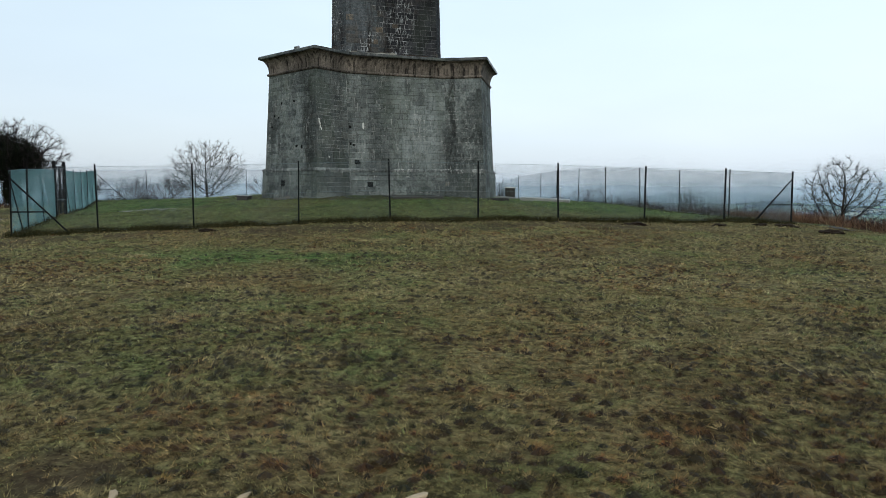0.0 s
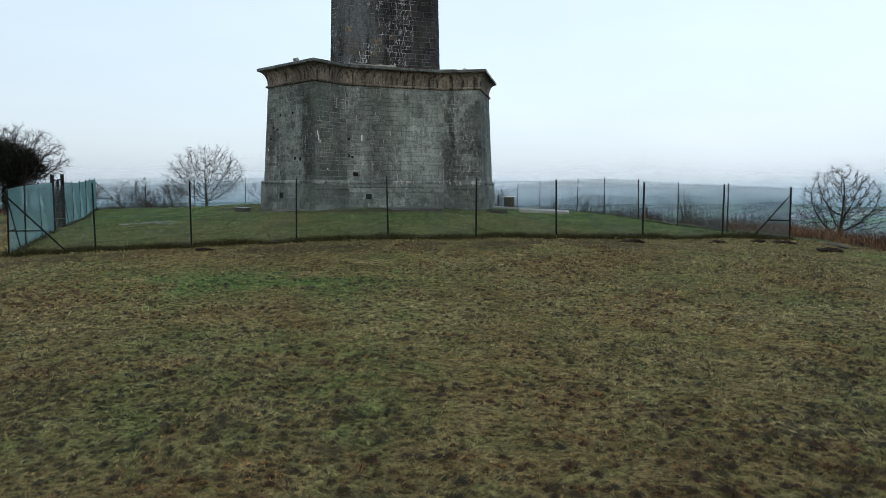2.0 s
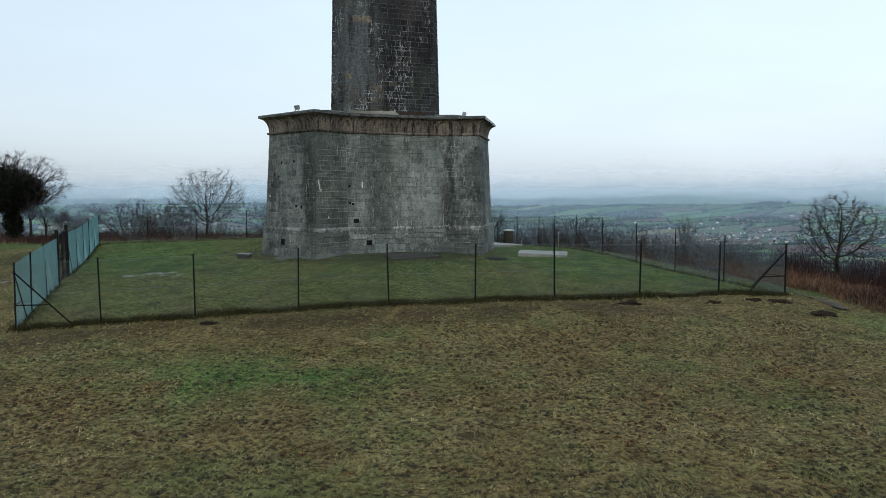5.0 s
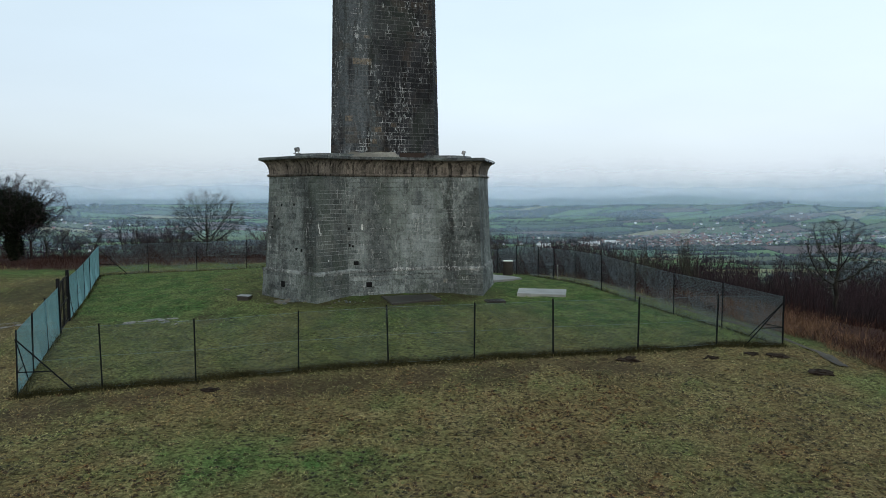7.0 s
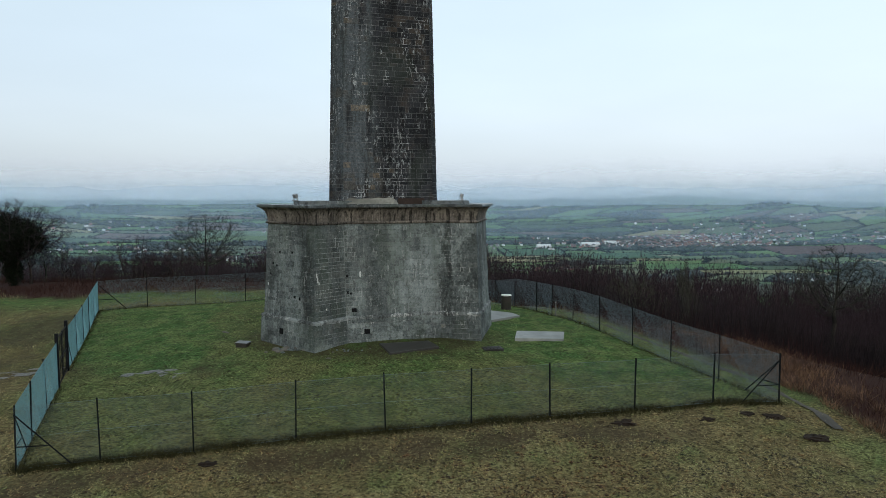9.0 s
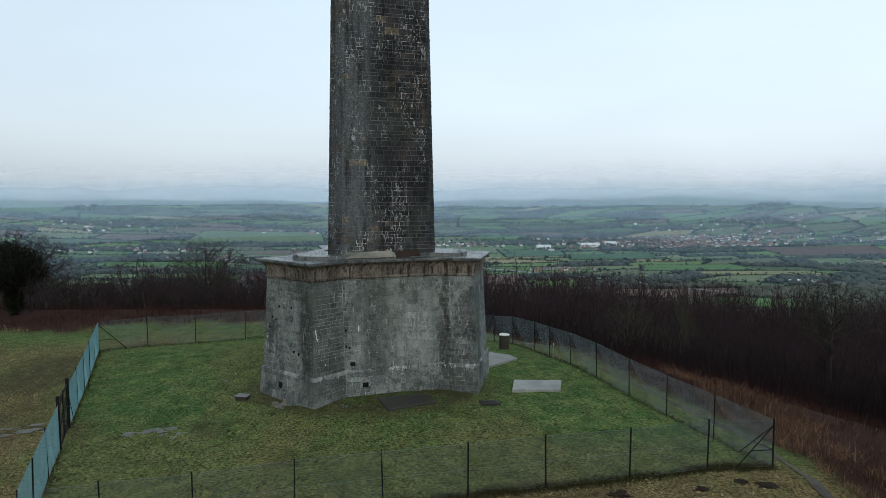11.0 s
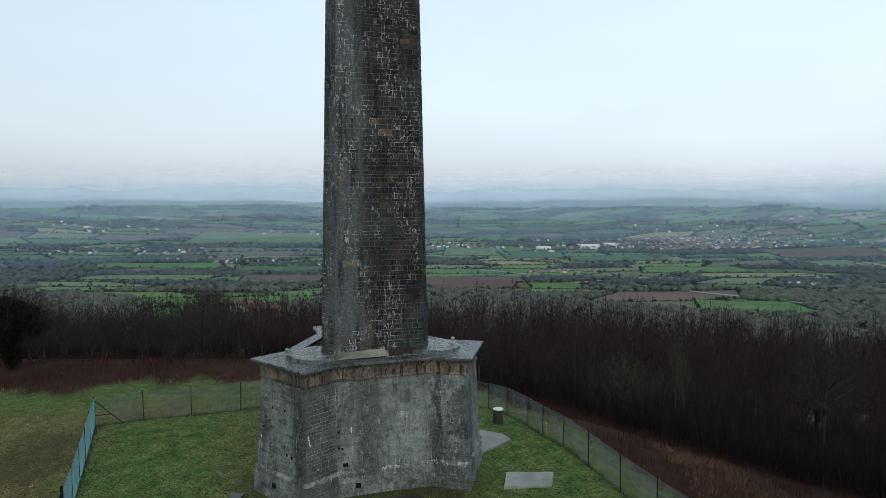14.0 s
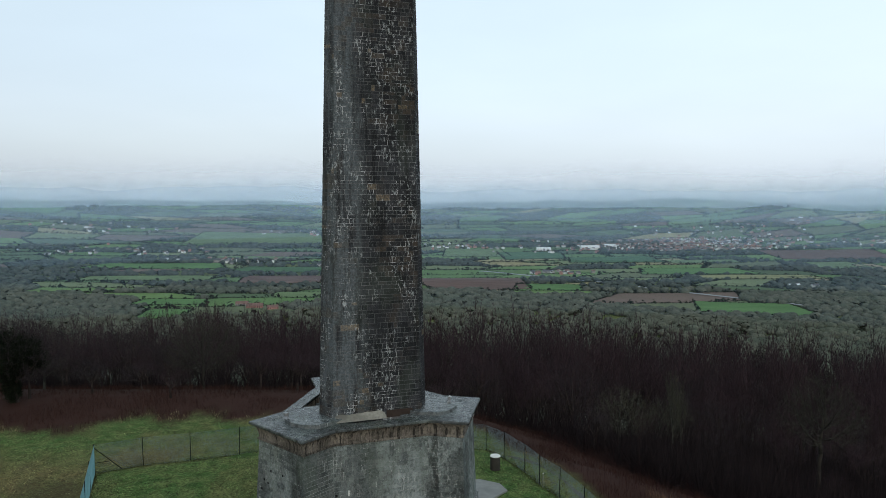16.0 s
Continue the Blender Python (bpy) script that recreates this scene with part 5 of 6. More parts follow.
fv, ft, hedge_c, hedge_r, wood_c, wood_r = [], [], [], [], [], []
LIFT = 2.5
nf = 0
for j in iv[:-1]:
    for i in iu[:-1]:
        q = np.array([node_at(i, j), node_at(i + 1, j), node_at(i + 1, j + 1), node_at(i, j + 1)])
        mx, my = q.mean(0)
        if my < 620 or my > 4860 or abs(mx) > 0.74 * my + 150:
            continue
        wood = fr.uniform() < (1.0 if my < 1250 else 0.85 if my < 1600 else 0.60 if my < 1900 else 0.42 if my < 2400 else 0.32)
        # edges: hedge clumps along two sides
        for a, b in ((q[0], q[1]), (q[0], q[3])):
            ln = np.linalg.norm(b - a)
            if fr.uniform() < 0.12:
                continue
            n = int(ln / (5.0 if my < 2000 else 8.0))
            t = (np.arange(n) + fr.uniform(-0.4, 0.4, n)) / max(n, 1)
            p = a + (b - a) * t[:, None]
            h = np.where(fr.uniform(size=n) < 0.26, fr.uniform(6, 12, n), fr.uniform(2.0, 4.2, n))
            hedge_c.append(np.stack([p[:, 0], p[:, 1], lie(p[:, 0], p[:, 1]) + LIFT - 0.5], 1))
            hedge_r.append(np.stack([np.maximum(h * 0.6, 5.0 if my < 2200 else 8.5), np.maximum(h * 0.6, 3.0 if my < 2200 else 4.5), h * (1.0 if my < 2200 else 1.3)], 1))
        if wood:
            n = int(165 if my < 1700 else 85)
            s, t = fr.uniform(0, 1, (2, n))
            p = (q[0] * ((1 - s) * (1 - t))[:, None] + q[1] * (s * (1 - t))[:, None] + q[2] * (s * t)[:, None] + q[3] * ((1 - s) * t)[:, None])
            h = fr.uniform(5, 10.5, n)
            wood_c.append(np.stack([p[:, 0], p[:, 1], lie(p[:, 0], p[:, 1]) + LIFT + 1.5], 1))
            h = h * (1.15 if my < 1700 else 1.28)
            wood_r.append(np.stack([h * 0.98, h * 0.98, h * 0.80], 1))
            continue
        N = 5
        for a in range(N + 1):
            for b in range(N + 1):
                s, t = a / N, b / N
                p = q[0] * (1 - s) * (1 - t) + q[1] * s * (1 - t) + q[2] * s * t + q[3] * (1 - s) * t
                fv.append((p[0], p[1], 0.0))
        for a in range(N):
            for b in range(N):
                o = nf + a * (N + 1) + b
                ft += [(o, o + N + 1, o + N + 2), (o, o + N + 2, o + 1)]
        nf += (N + 1) ** 2
fv = np.array(fv)
fv[:, 2] = lie(fv[:, 0], fv[:, 1]) + LIFT
tagged(new("fields", fast_mesh("fields", fv, ft, [field_material()])), "patchwork of green, brown and straw-coloured winter fields", "fields", kind="stuff")
CROP = []
for pi_, (px, py, l, d, t, crop) in enumerate(PATCHES):
    c, s = math.cos(radians(t)), math.sin(radians(t))
    vs, fs = [], []
    wv_ = fr.uniform(-0.07, 0.07, 4)
    for a in range(9):
        for b in range(9):
            u, v = (a / 8 - 0.5), (b / 8 - 0.5)
            u2, v2 = u * l * (1 + wv_[0] * v * 4) + wv_[1] * l * v, v * d * (1 + wv_[2] * u * 4) + wv_[3] * d * 4 * u * u
            x, y = px + u2 * c - v2 * s, py + u2 * s + v2 * c
            vs.append((x, y, lz(x, y) + LIFT + 1.2))
    fs = [(a * 9 + b, a * 9 + b + 9, a * 9 + b + 10, a * 9 + b + 1) for a in range(8) for b in range(8)]
    km = Mat("crop", 0.9, 0, 0.1)
    base_c = CROPS[crop]
    km = km.done(km.mix(km.ramp(km.noise(0.012, 5, 0.6, (1, 2.5, 1)), 0.35, 0.65), tuple(q * 0.78 for q in base_c), base_c))
    tagged(new("field", mesh_from("field", vs, fs, [km])), ("bright green winter field", "pale green pasture", "red-brown ploughed field", "yellow-green stubble field", "deep green winter field", "tan stubble field")[crop] + " in the vale between hedges", "field", kind="structure")
    rim = [vs[a * 9] for a in range(9)] + [vs[8 * 9 + b] for b in range(9)] + [vs[a * 9 + 8] for a in range(8, -1, -1)] + [vs[b] for b in range(8, -1, -1)]
    for (ax, ay, az), (bx, by, bz) in zip(rim, rim[1:]):
        n = max(1, int(math.hypot(bx - ax, by - ay) / 5.5))
        t_ = (np.arange(n) + fr.uniform(-0.4, 0.4, n)) / n
        x, y = ax + (bx - ax) * t_ + fr.normal(0, 1.0, n), ay + (by - ay) * t_ + fr.normal(0, 1.0, n)
        h = np.where(fr.uniform(size=n) < 0.14, fr.uniform(5, 10, n), fr.uniform(1.6, 3.2, n))
        hedge_c.append(np.stack([x, y, lie(x, y) + LIFT + 0.6], 1))
        hedge_r.append(np.stack([np.maximum(h * 0.6, 3.4), np.maximum(h * 0.6, 2.4), h], 1))
        CROP.append(len(hedge_c) - 1)
keep_ = set(CROP)
for i in range(len(hedge_c)):
    if i not in keep_:
        k_ = ~in_patch(hedge_c[i][:, 0], hedge_c[i][:, 1], 4.0)
        hedge_c[i], hedge_r[i] = hedge_c[i][k_], hedge_r[i][k_]
hedge_c, hedge_r = np.concatenate(hedge_c), np.concatenate(hedge_r)
tagged(new("hedges", puffs(fr, hedge_c, hedge_r, 7, 0.52, HEDGE, "hedges")), "dark field hedges with scattered hedgerow trees", "hedges", kind="stuff")
wood_c, wood_r = np.concatenate(wood_c), np.concatenate(wood_r)
k_ = ~in_patch(wood_c[:, 0], wood_c[:, 1], 5.0)
wood_c, wood_r = wood_c[k_], wood_r[k_]
k_ = wood_c[:, 1] < 1750
tagged(new("far_woods", far_crowns(fr, wood_c[k_], wood_r[k_], FAR_WOOD, "far_woods", 6, 0.20)), "grey-green bare woods below the scarp", "woods", kind="stuff")
VALE_WOOD = far_wood_material("dark_vale_wood", (0.030, 0.038, 0.036), (0.088, 0.098, 0.086))
tagged(new("vale_woods", far_crowns(fr, wood_c[~k_], wood_r[~k_], VALE_WOOD, "vale_woods", 3, 0.25)), "dark copses and tree belts across the vale", "woods", kind="stuff")
# the wood goes on down the hidden slope
m = 3600
ux, uy = fr.uniform(-1, 1, m), 145 * (640 / 145) ** fr.uniform(0, 1, m)
ux = ux * (0.72 * uy + 6)
us = fr.uniform(12, 21, m) - 6.0 * smooth(ux / uy, 0.12, 0.64)
k_ = uy < 400
fx_, fy_ = ux[~k_], uy[~k_]
ux, uy, us = ux[k_], uy[k_], us[k_]
fs_ = fr.uniform(6, 10, len(fx_))
tagged(new("lower_wood", far_crowns(fr, np.stack([fx_, fy_, lie(fx_, fy_) + 5], 1), np.stack([fs_, fs_, fs_], 1), FAR_WOOD, "lower_wood", 14, 0.16)), "grey bare wood on the lower scarp", "woods", kind="stuff")
tagged(new("scarp_wood", spikes(fr, np.stack([ux, uy, lie(ux, uy) + 2], 1), np.stack([us * 0.42, us * 0.42, us], 1), 52, 0.017, TWIG_DARK, "scarp_wood", 0.15, 0.6)), "dark bare wood down the scarp", "woods", kind="stuff")

WHITE_WALL = plain("white_render", (0.60, 0.59, 0.56), 0.7, 0, 0.1, 0.3)
BRICK_WALL = plain("red_brick_far", (0.33, 0.170, 0.140), 0.85, 0, 0.2, 0.3)
STONE_WALL = plain("stone_far", (0.30, 0.28, 0.25), 0.85, 0, 0.2, 0.3)
SLATE = plain("slate_roof_far", (0.085, 0.085, 0.095), 0.6, 0, 0.2, 0.3)
TILE = plain("tiled_roof_far", (0.165, 0.100, 0.086), 0.8, 0, 0.2, 0.3)
PALE_ROOF = plain("pale_sheet_roof", (0.55, 0.57, 0.58), 0.5, 0, 0.1, 0.3)
GLASS_FAR = plain("dark_window_far", (0.02, 0.022, 0.025), 0.2, 0, 0.1, 1.0)


def house_shape(l, w, h, rise):
    """Walls with gables, and a roof with eaves, about the middle of the floor."""
    x, y = l / 2, w / 2
    wv = [(-x, -y, -2), (x, -y, -2), (x, y, -2), (-x, y, -2), (-x, -y, h), (x, -y, h), (x, y, h), (-x, y, h), (-x, 0, h + rise), (x, 0, h + rise)]
    wf = [(0, 1, 5, 4), (2, 3, 7, 6), (1, 2, 6, 9, 5), (3, 0, 4, 8, 7)]
    e2, k = 0.4, rise / y
    rv, rf = [], []
    for lift_ in (0.05, 0.30):
        rv += [(-x - e2, -y - e2, h - e2 * k + lift_), (x + e2, -y - e2, h - e2 * k + lift_), (x + e2, 0, h + rise + lift_), (-x - e2, 0, h + rise + lift_), (x + e2, y + e2, h - e2 * k + lift_), (-x - e2, y + e2, h - e2 * k + lift_)]
    rf = [(6, 7, 8, 9), (9, 8, 10, 11), (0, 3, 2, 1), (3, 5, 4, 2), (0, 1, 7, 6), (5, 11, 10, 4), (0, 6, 9, 11, 5, 3), (1, 2, 4, 10, 8, 7)]
    return wv, wf, rv, rf


def farmhouse(x, y, turn, l, w, h, wall, roof, label):
    t = thing("house", (x, y, lz(x, y) + LIFT), label, "house", "houses in the vale", turn=turn)
    wv, wf, rv, rf = house_shape(l, w, h, w * 0.38)
    part("wall", mesh_from("wall", wv, wf, [wall]), None, t)
    part("roof", mesh_from("roof", rv, rf, [roof]), None, t)
    n = max(2, int(l / 4))
    for i in range(n):
        for s in (0.3, 0.72):
            part("window", box(bmesh.new(), (1.3, 0.12, 1.4), (-l / 2 + l * (i + 0.5) / n, -w / 2 - 0.03, h * s)), GLASS_FAR, t)
    part("chimney", box(bmesh.new(), (0.9, 0.9, 2.4), (l * 0.3, 0, h + w * 0.38 + 0.4)), BRICK_WALL, t)


W, S_, T_ = "white rendered farmhouse with a slate roof", "long pale-roofed farm shed", "red brick farmhouse with a tiled roof"
HOUSES = [(-760, 2400, 10, 24, 10, 7, WHITE_WALL, SLATE, W), (-735, 2440, 60, 16, 9, 6, WHITE_WALL, SLATE, W), (-800, 2420, -20, 30, 14, 6, STONE_WALL, SLATE, "stone barn with a slate roof"),
          (-1010, 2480, 5, 20, 9, 6, WHITE_WALL, SLATE, W), (-985, 2520, 20, 14, 9, 6, WHITE_WALL, TILE, "white rendered house with a tiled roof"), (-1490, 2560, 0, 22, 9, 6, WHITE_WALL, SLATE, W),
          (-420, 2330, 15, 22, 10, 7, WHITE_WALL, SLATE, W), (-395, 1420, 8, 34, 12, 5, BRICK_WALL, TILE, T_), (-352, 1400, 20, 22, 10, 5, BRICK_WALL, TILE, T_), (-430, 1450, 0, 26, 12, 5, STONE_WALL, TILE, "stone barn with a tiled roof"),
          (985, 1790, 12, 20, 10, 7, WHITE_WALL, SLATE, W), (935, 1800, 5, 30, 12, 4, STONE_WALL, PALE_ROOF, S_), (380, 2120, 0, 18, 9, 6, WHITE_WALL, SLATE, W), (330, 2150, 10, 26, 12, 5, STONE_WALL, SLATE, "stone barn with a slate roof"),
          (430, 2900, 4, 60, 22, 7, WHITE_WALL, PALE_ROOF, "long white warehouse with a pale sheet roof"), (640, 2960, 6, 80, 24, 7, WHITE_WALL, PALE_ROOF, "long white warehouse with a pale sheet roof"), (740, 3010, 2, 50, 22, 7, WHITE_WALL, PALE_ROOF, "long white warehouse with a pale sheet roof")]
for hh in HOUSES:
    farmhouse(*hh)


def town(spots, name, label, seed):
    rr = random.Random(seed)
    vs, fs, mi, n = [], [], [], 0
    mats = [WHITE_WALL, BRICK_WALL, STONE_WALL, SLATE, TILE]
    for x, y, big in spots:
        wv, wf, rv, rf = house_shape(rr.uniform(9, 18) * big, rr.uniform(8, 11) * big, rr.uniform(5, 7.5), 3.4)
        m = pose(x, y, lz(x, y) + LIFT, 0, 0, rr.choice((0, 90)) + rr.uniform(-20, 20))
        wm = rr.choices((0, 1, 2), (4, 4, 4))[0]
        rm = rr.choices((3, 4), (3, 4))[0]
        for v0, f0, mm in ((wv, wf, wm), (rv, rf, rm)):
            vs += [m @ Vector(v) for v in v0]
            fs += [tuple(k + n for k in f) for f in f0]
            mi += [mm] * len(f0)
            n += len(v0)
    me = mesh_from(name, vs, fs, mats)
    me.polygons.foreach_set("material_index", mi)
    tagged(new(name, me), label, "town", kind="stuff")


tr_ = random.Random(77)
sp = []
for _ in range(680):
    x = tr_.gauss(1060, 250)
    y = 3060 + tr_.uniform(-1, 1) * 210 + 0.06 * (x - 1060)
    sp.append((x, y, 1.0))
for cx_, cy_, nn, sx, sy in ((-1250, 2700, 34, 240, 70), (-760, 2450, 26, 110, 40), (150, 3000, 30, 160, 50), (1900, 2950, 40, 200, 70), (-560, 3350, 22, 200, 60), (1450, 3500, 40, 320, 90), (-1700, 3300, 26, 220, 70), (330, 2140, 12, 60, 25)):
    for _ in range(nn):
        sp.append((tr_.gauss(cx_, sx), tr_.gauss(cy_, sy), 1.0))
town(sp, "town", "far town of white and red-brick houses", 5)
church = thing("church_tower", (1065, 3030, lz(1065, 3030) + LIFT), "grey stone church tower above far roofs", "church tower")
part("tower", box(bmesh.new(), (9, 9, 26), (0, 0, 12)), STONE_WALL, church)
part("parapet", box(bmesh.new(), (10, 10, 2), (0, 0, 26)), STONE_WALL, church)

# main road across the vale
ASPHALT = plain("pale_far_asphalt", (0.20, 0.205, 0.21), 0.6, 0, 0.1, 0.05)
rv, rf = [], []
for k in range(41):
    s = k / 40
    x, y = 120 + 700 * s, 2195 - 700 * s + 30 * math.sin(s * 5)
    for d in (-9, 9):
        rv.append((x + d * 0.5, y + d * 0.85, lz(x, y) + LIFT + 1.5))
rf = [(2 * k, 2 * k + 2, 2 * k + 3, 2 * k + 1) for k in range(40)]
tagged(new("main_road", mesh_from("main_road", rv, rf, [ASPHALT])), "pale grey main road across the vale", "road", kind="structure")

# ---- haze and low cloud over the vale, tinted sheet behind sheet ----
def haze_sheet_material(name, alpha, z_full, z_gone, patch, tint):
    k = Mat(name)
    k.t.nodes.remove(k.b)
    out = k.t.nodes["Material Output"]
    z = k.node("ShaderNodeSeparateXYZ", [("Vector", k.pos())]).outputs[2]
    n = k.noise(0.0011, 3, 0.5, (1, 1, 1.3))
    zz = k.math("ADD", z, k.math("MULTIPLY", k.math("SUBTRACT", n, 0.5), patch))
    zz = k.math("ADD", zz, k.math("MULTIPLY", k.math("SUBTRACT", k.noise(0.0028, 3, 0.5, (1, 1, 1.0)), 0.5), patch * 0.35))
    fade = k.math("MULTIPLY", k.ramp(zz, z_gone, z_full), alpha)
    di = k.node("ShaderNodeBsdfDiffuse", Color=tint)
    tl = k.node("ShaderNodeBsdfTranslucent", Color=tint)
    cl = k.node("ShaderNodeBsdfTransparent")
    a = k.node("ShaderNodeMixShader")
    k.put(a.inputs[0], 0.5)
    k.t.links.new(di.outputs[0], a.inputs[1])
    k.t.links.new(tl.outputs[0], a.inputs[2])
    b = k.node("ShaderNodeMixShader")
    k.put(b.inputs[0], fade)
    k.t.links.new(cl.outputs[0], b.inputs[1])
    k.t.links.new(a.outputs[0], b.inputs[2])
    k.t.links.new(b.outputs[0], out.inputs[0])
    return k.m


# blue-tinted transparent sheets stand in for distance haze, paler far ones for cloud
for r, alpha, full, gone, patch in HAZE_SHEETS:
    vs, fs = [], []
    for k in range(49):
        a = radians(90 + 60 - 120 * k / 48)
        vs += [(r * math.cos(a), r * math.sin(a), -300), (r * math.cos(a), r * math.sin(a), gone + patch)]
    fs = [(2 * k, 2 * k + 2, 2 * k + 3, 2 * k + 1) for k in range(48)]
    ob = tagged(new("mist_bank", mesh_from("mist_bank", vs, fs, [haze_sheet_material("mist", alpha, full, gone, patch, (0.45, 0.70, 0.98, 1) if r < 3200 else (0.55, 0.76, 0.99, 1) if r < 4200 else (0.67, 0.82, 0.99, 1) if r < 4500 else (0.88, 0.93, 1.0, 1))])), "tinted see-through sheet standing in for haze and low cloud", "mist", kind="stuff")

# ---- small things on the lawn and the roof ----
CONCRETE = plain("pale_wet_concrete", (0.235, 0.245, 0.235), 0.4, 0, 0.6, 2.2)
CONCRETE_B = plain("grey_concrete", (0.17, 0.175, 0.17), 0.45, 0, 0.35, 3)
DARK_SLAB = plain("dark_wet_slab", (0.034, 0.031, 0.028), 0.32, 0, 0.3, 2.0, 0.4)
IRON = plain("rusted_black_iron", (0.035, 0.033, 0.032), 0.5, 0.4, 0.4, 9)
SOIL = plain("molehill_soil", (0.024, 0.017, 0.013), 0.95, 0, 0.4, 18)
RUBBLE = plain("pale_rubble", (0.13, 0.125, 0.11), 0.9, 0, 0.4, 8)
WHITE_TOP = plain("white_painted_disc", (0.62, 0.63, 0.62), 0.5, 0, 0.15, 5)
PILLAR = plain("dark_pebbled_concrete", (0.036, 0.034, 0.030), 0.9, 0, 0.45, 14)
LAMP_GREY = plain("grey_cast_metal", (0.26, 0.27, 0.28), 0.45, 0.5, 0.15, 10)
LENS = plain("lamp_glass", (0.10, 0.11, 0.12), 0.12, 0, 0.1, 10, 0.6)
PLASTER = plain("white_render_patch", (0.20, 0.195, 0.17), 0.85, 0, 0.6, 5)
RUST = plain("rust_brown_panel", (0.034, 0.024, 0.020), 0.8, 0, 0.4, 5)
DRY_WOOD = plain("dry_pale_wood", (0.42, 0.33, 0.23), 0.8, 0, 0.3, 20)
GRAVEL = plain("pale_path_gravel", (0.074, 0.067, 0.058), 0.9, 0, 0.4, 5)


def slab(name, pts, thick, mat, label, category):
    """A flat slab with the given corners that follows the lie of the land by its corner heights."""
    cx, cy = sum(p[0] for p in pts) / len(pts), sum(p[1] for p in pts) / len(pts)
    t = thing(name, (cx, cy, min(lz(*p) for p in pts) - 0.02), label, category)
    bm = bmesh.new()
    zt = [lz(*p) + thick for p in pts]
    lo = [bm.verts.new((p[0], p[1], lz(*p) - 0.12)) for p in pts]
    hi = [bm.verts.new((p[0], p[1], z)) for p, z in zip(pts, zt)]
    n = len(pts)
    for i in range(n):
        bm.faces.new((lo[i], lo[(i + 1) % n], hi[(i + 1) % n], hi[i]))
    bm.faces.new(hi)
    bm.faces.new(lo[::-1])
    bmesh.ops.recalc_face_normals(bm, faces=bm.faces)
    bmesh.ops.bevel(bm, geom=[ed for ed in bm.edges if ed.verts[0] in hi and ed.verts[1] in hi], offset=0.02, segments=1, affect="EDGES")
    in_place(part("slab", bm, mat, t))
    return t


slab("concrete_slab", [(4.1, 36.1), (6.8, 36.6), (7.15, 38.3), (4.4, 37.95)], 0.16, CONCRETE, "pale wet concrete slab lying on the lawn", "slab")
slab("concrete_slab", [(2.6, 40.6), (3.2, 40.9), (5.2, 43.5), (4.8, 44.6), (3.4, 45.2), (1.6, 43.8)], 0.14, CONCRETE_B, "grey many-sided concrete slab beside the plinth", "slab")
slab("stone_slab", [(-2.33, 32.46), (0.05, 33.75), (-0.5, 34.95), (-3.0, 34.15)], 0.09, DARK_SLAB, "dark wet flat slab against the plinth wall", "slab")

cover_ = thing("drain_cover", (2.75, 34.0, lz(2.75, 34.0)), "black iron drain cover in the grass", "drain cover", turn=12)
frame_ = part("frame", box(bmesh.new(), (1.0, 0.62, 0.16), (0, 0, 0.03), bevel=0.02), IRON, cover_)
for i in range(5):
    part("rib", box(bmesh.new(), (0.05, 0.5, 0.04), (-0.36 + 0.18 * i, 0, 0.125), bevel=0.008), IRON, cover_)
hatch = thing("inspection_hatch", (-10.1, 34.7, lz(-10.1, 34.7)), "low dark stone box with a flat lid beside the plinth", "hatch", turn=-8)
part("box", box(bmesh.new(), (0.60, 0.50, 0.30), (0, 0, 0.0), bevel=0.02), DARK_SLAB, hatch)
part("lid", box(bmesh.new(), (0.68, 0.57, 0.06), (0, 0, 0.175), (1.5, 2, 0), 0.012), DARK_SLAB, hatch, "wet dark lid")

px, py = 4.70, 47.6
pil = thing("concrete_pillar", (px, py, lz(px, py)), "squat dark concrete pillar with a white flat top", "pillar")
bm = bmesh.new()
rod(bm, (0, 0, -0.15), (0, 0, 0.98), 0.36, 24, 0.35)
part("body", bm, PILLAR, pil)
bm = bmesh.new()
rod(bm, (0, 0, 0.97), (0, 0, 1.03), 0.375, 24)
bmesh.ops.bevel(bm, geom=[ed for ed in bm.edges if abs(ed.verts[0].co.z - ed.verts[1].co.z) < 1e-4], offset=0.012, segments=2, affect="EDGES")
part("top", bm, WHITE_TOP, pil, "white flat top")
mk = thing("marker_post", (7.7, 44.6, lz(7.7, 44.6)), "thin pale marker post beside the fence", "post")
part("stake", rod(bmesh.new(), (0, 0, -0.2), (0, 0, 0.95), 0.03, 8), CONCRETE_B, mk)
part("cap", rod(bmesh.new(), (0, 0, 0.95), (0, 0, 1.02), 0.042, 8, 0.02), WHITE_TOP, mk)


def lump(rng, size, flat=0.6, seg=2, jag=0.25):
    bm = bmesh.new()
    bmesh.ops.create_icosphere(bm, subdivisions=seg, radius=1.0)
    off_ = Vector((rng.uniform(0, 99), rng.uniform(0, 99), rng.uniform(0, 99)))
    for v in bm.verts:
        k = 1 + jag * noise.noise(v.co * 1.7 + off_) + jag * 0.5 * noise.noise(v.co * 5 + off_)
        v.co = Vector((v.co.x * size[0] * k, v.co.y * size[1] * k, v.co.z * size[2] * k))
    return bm


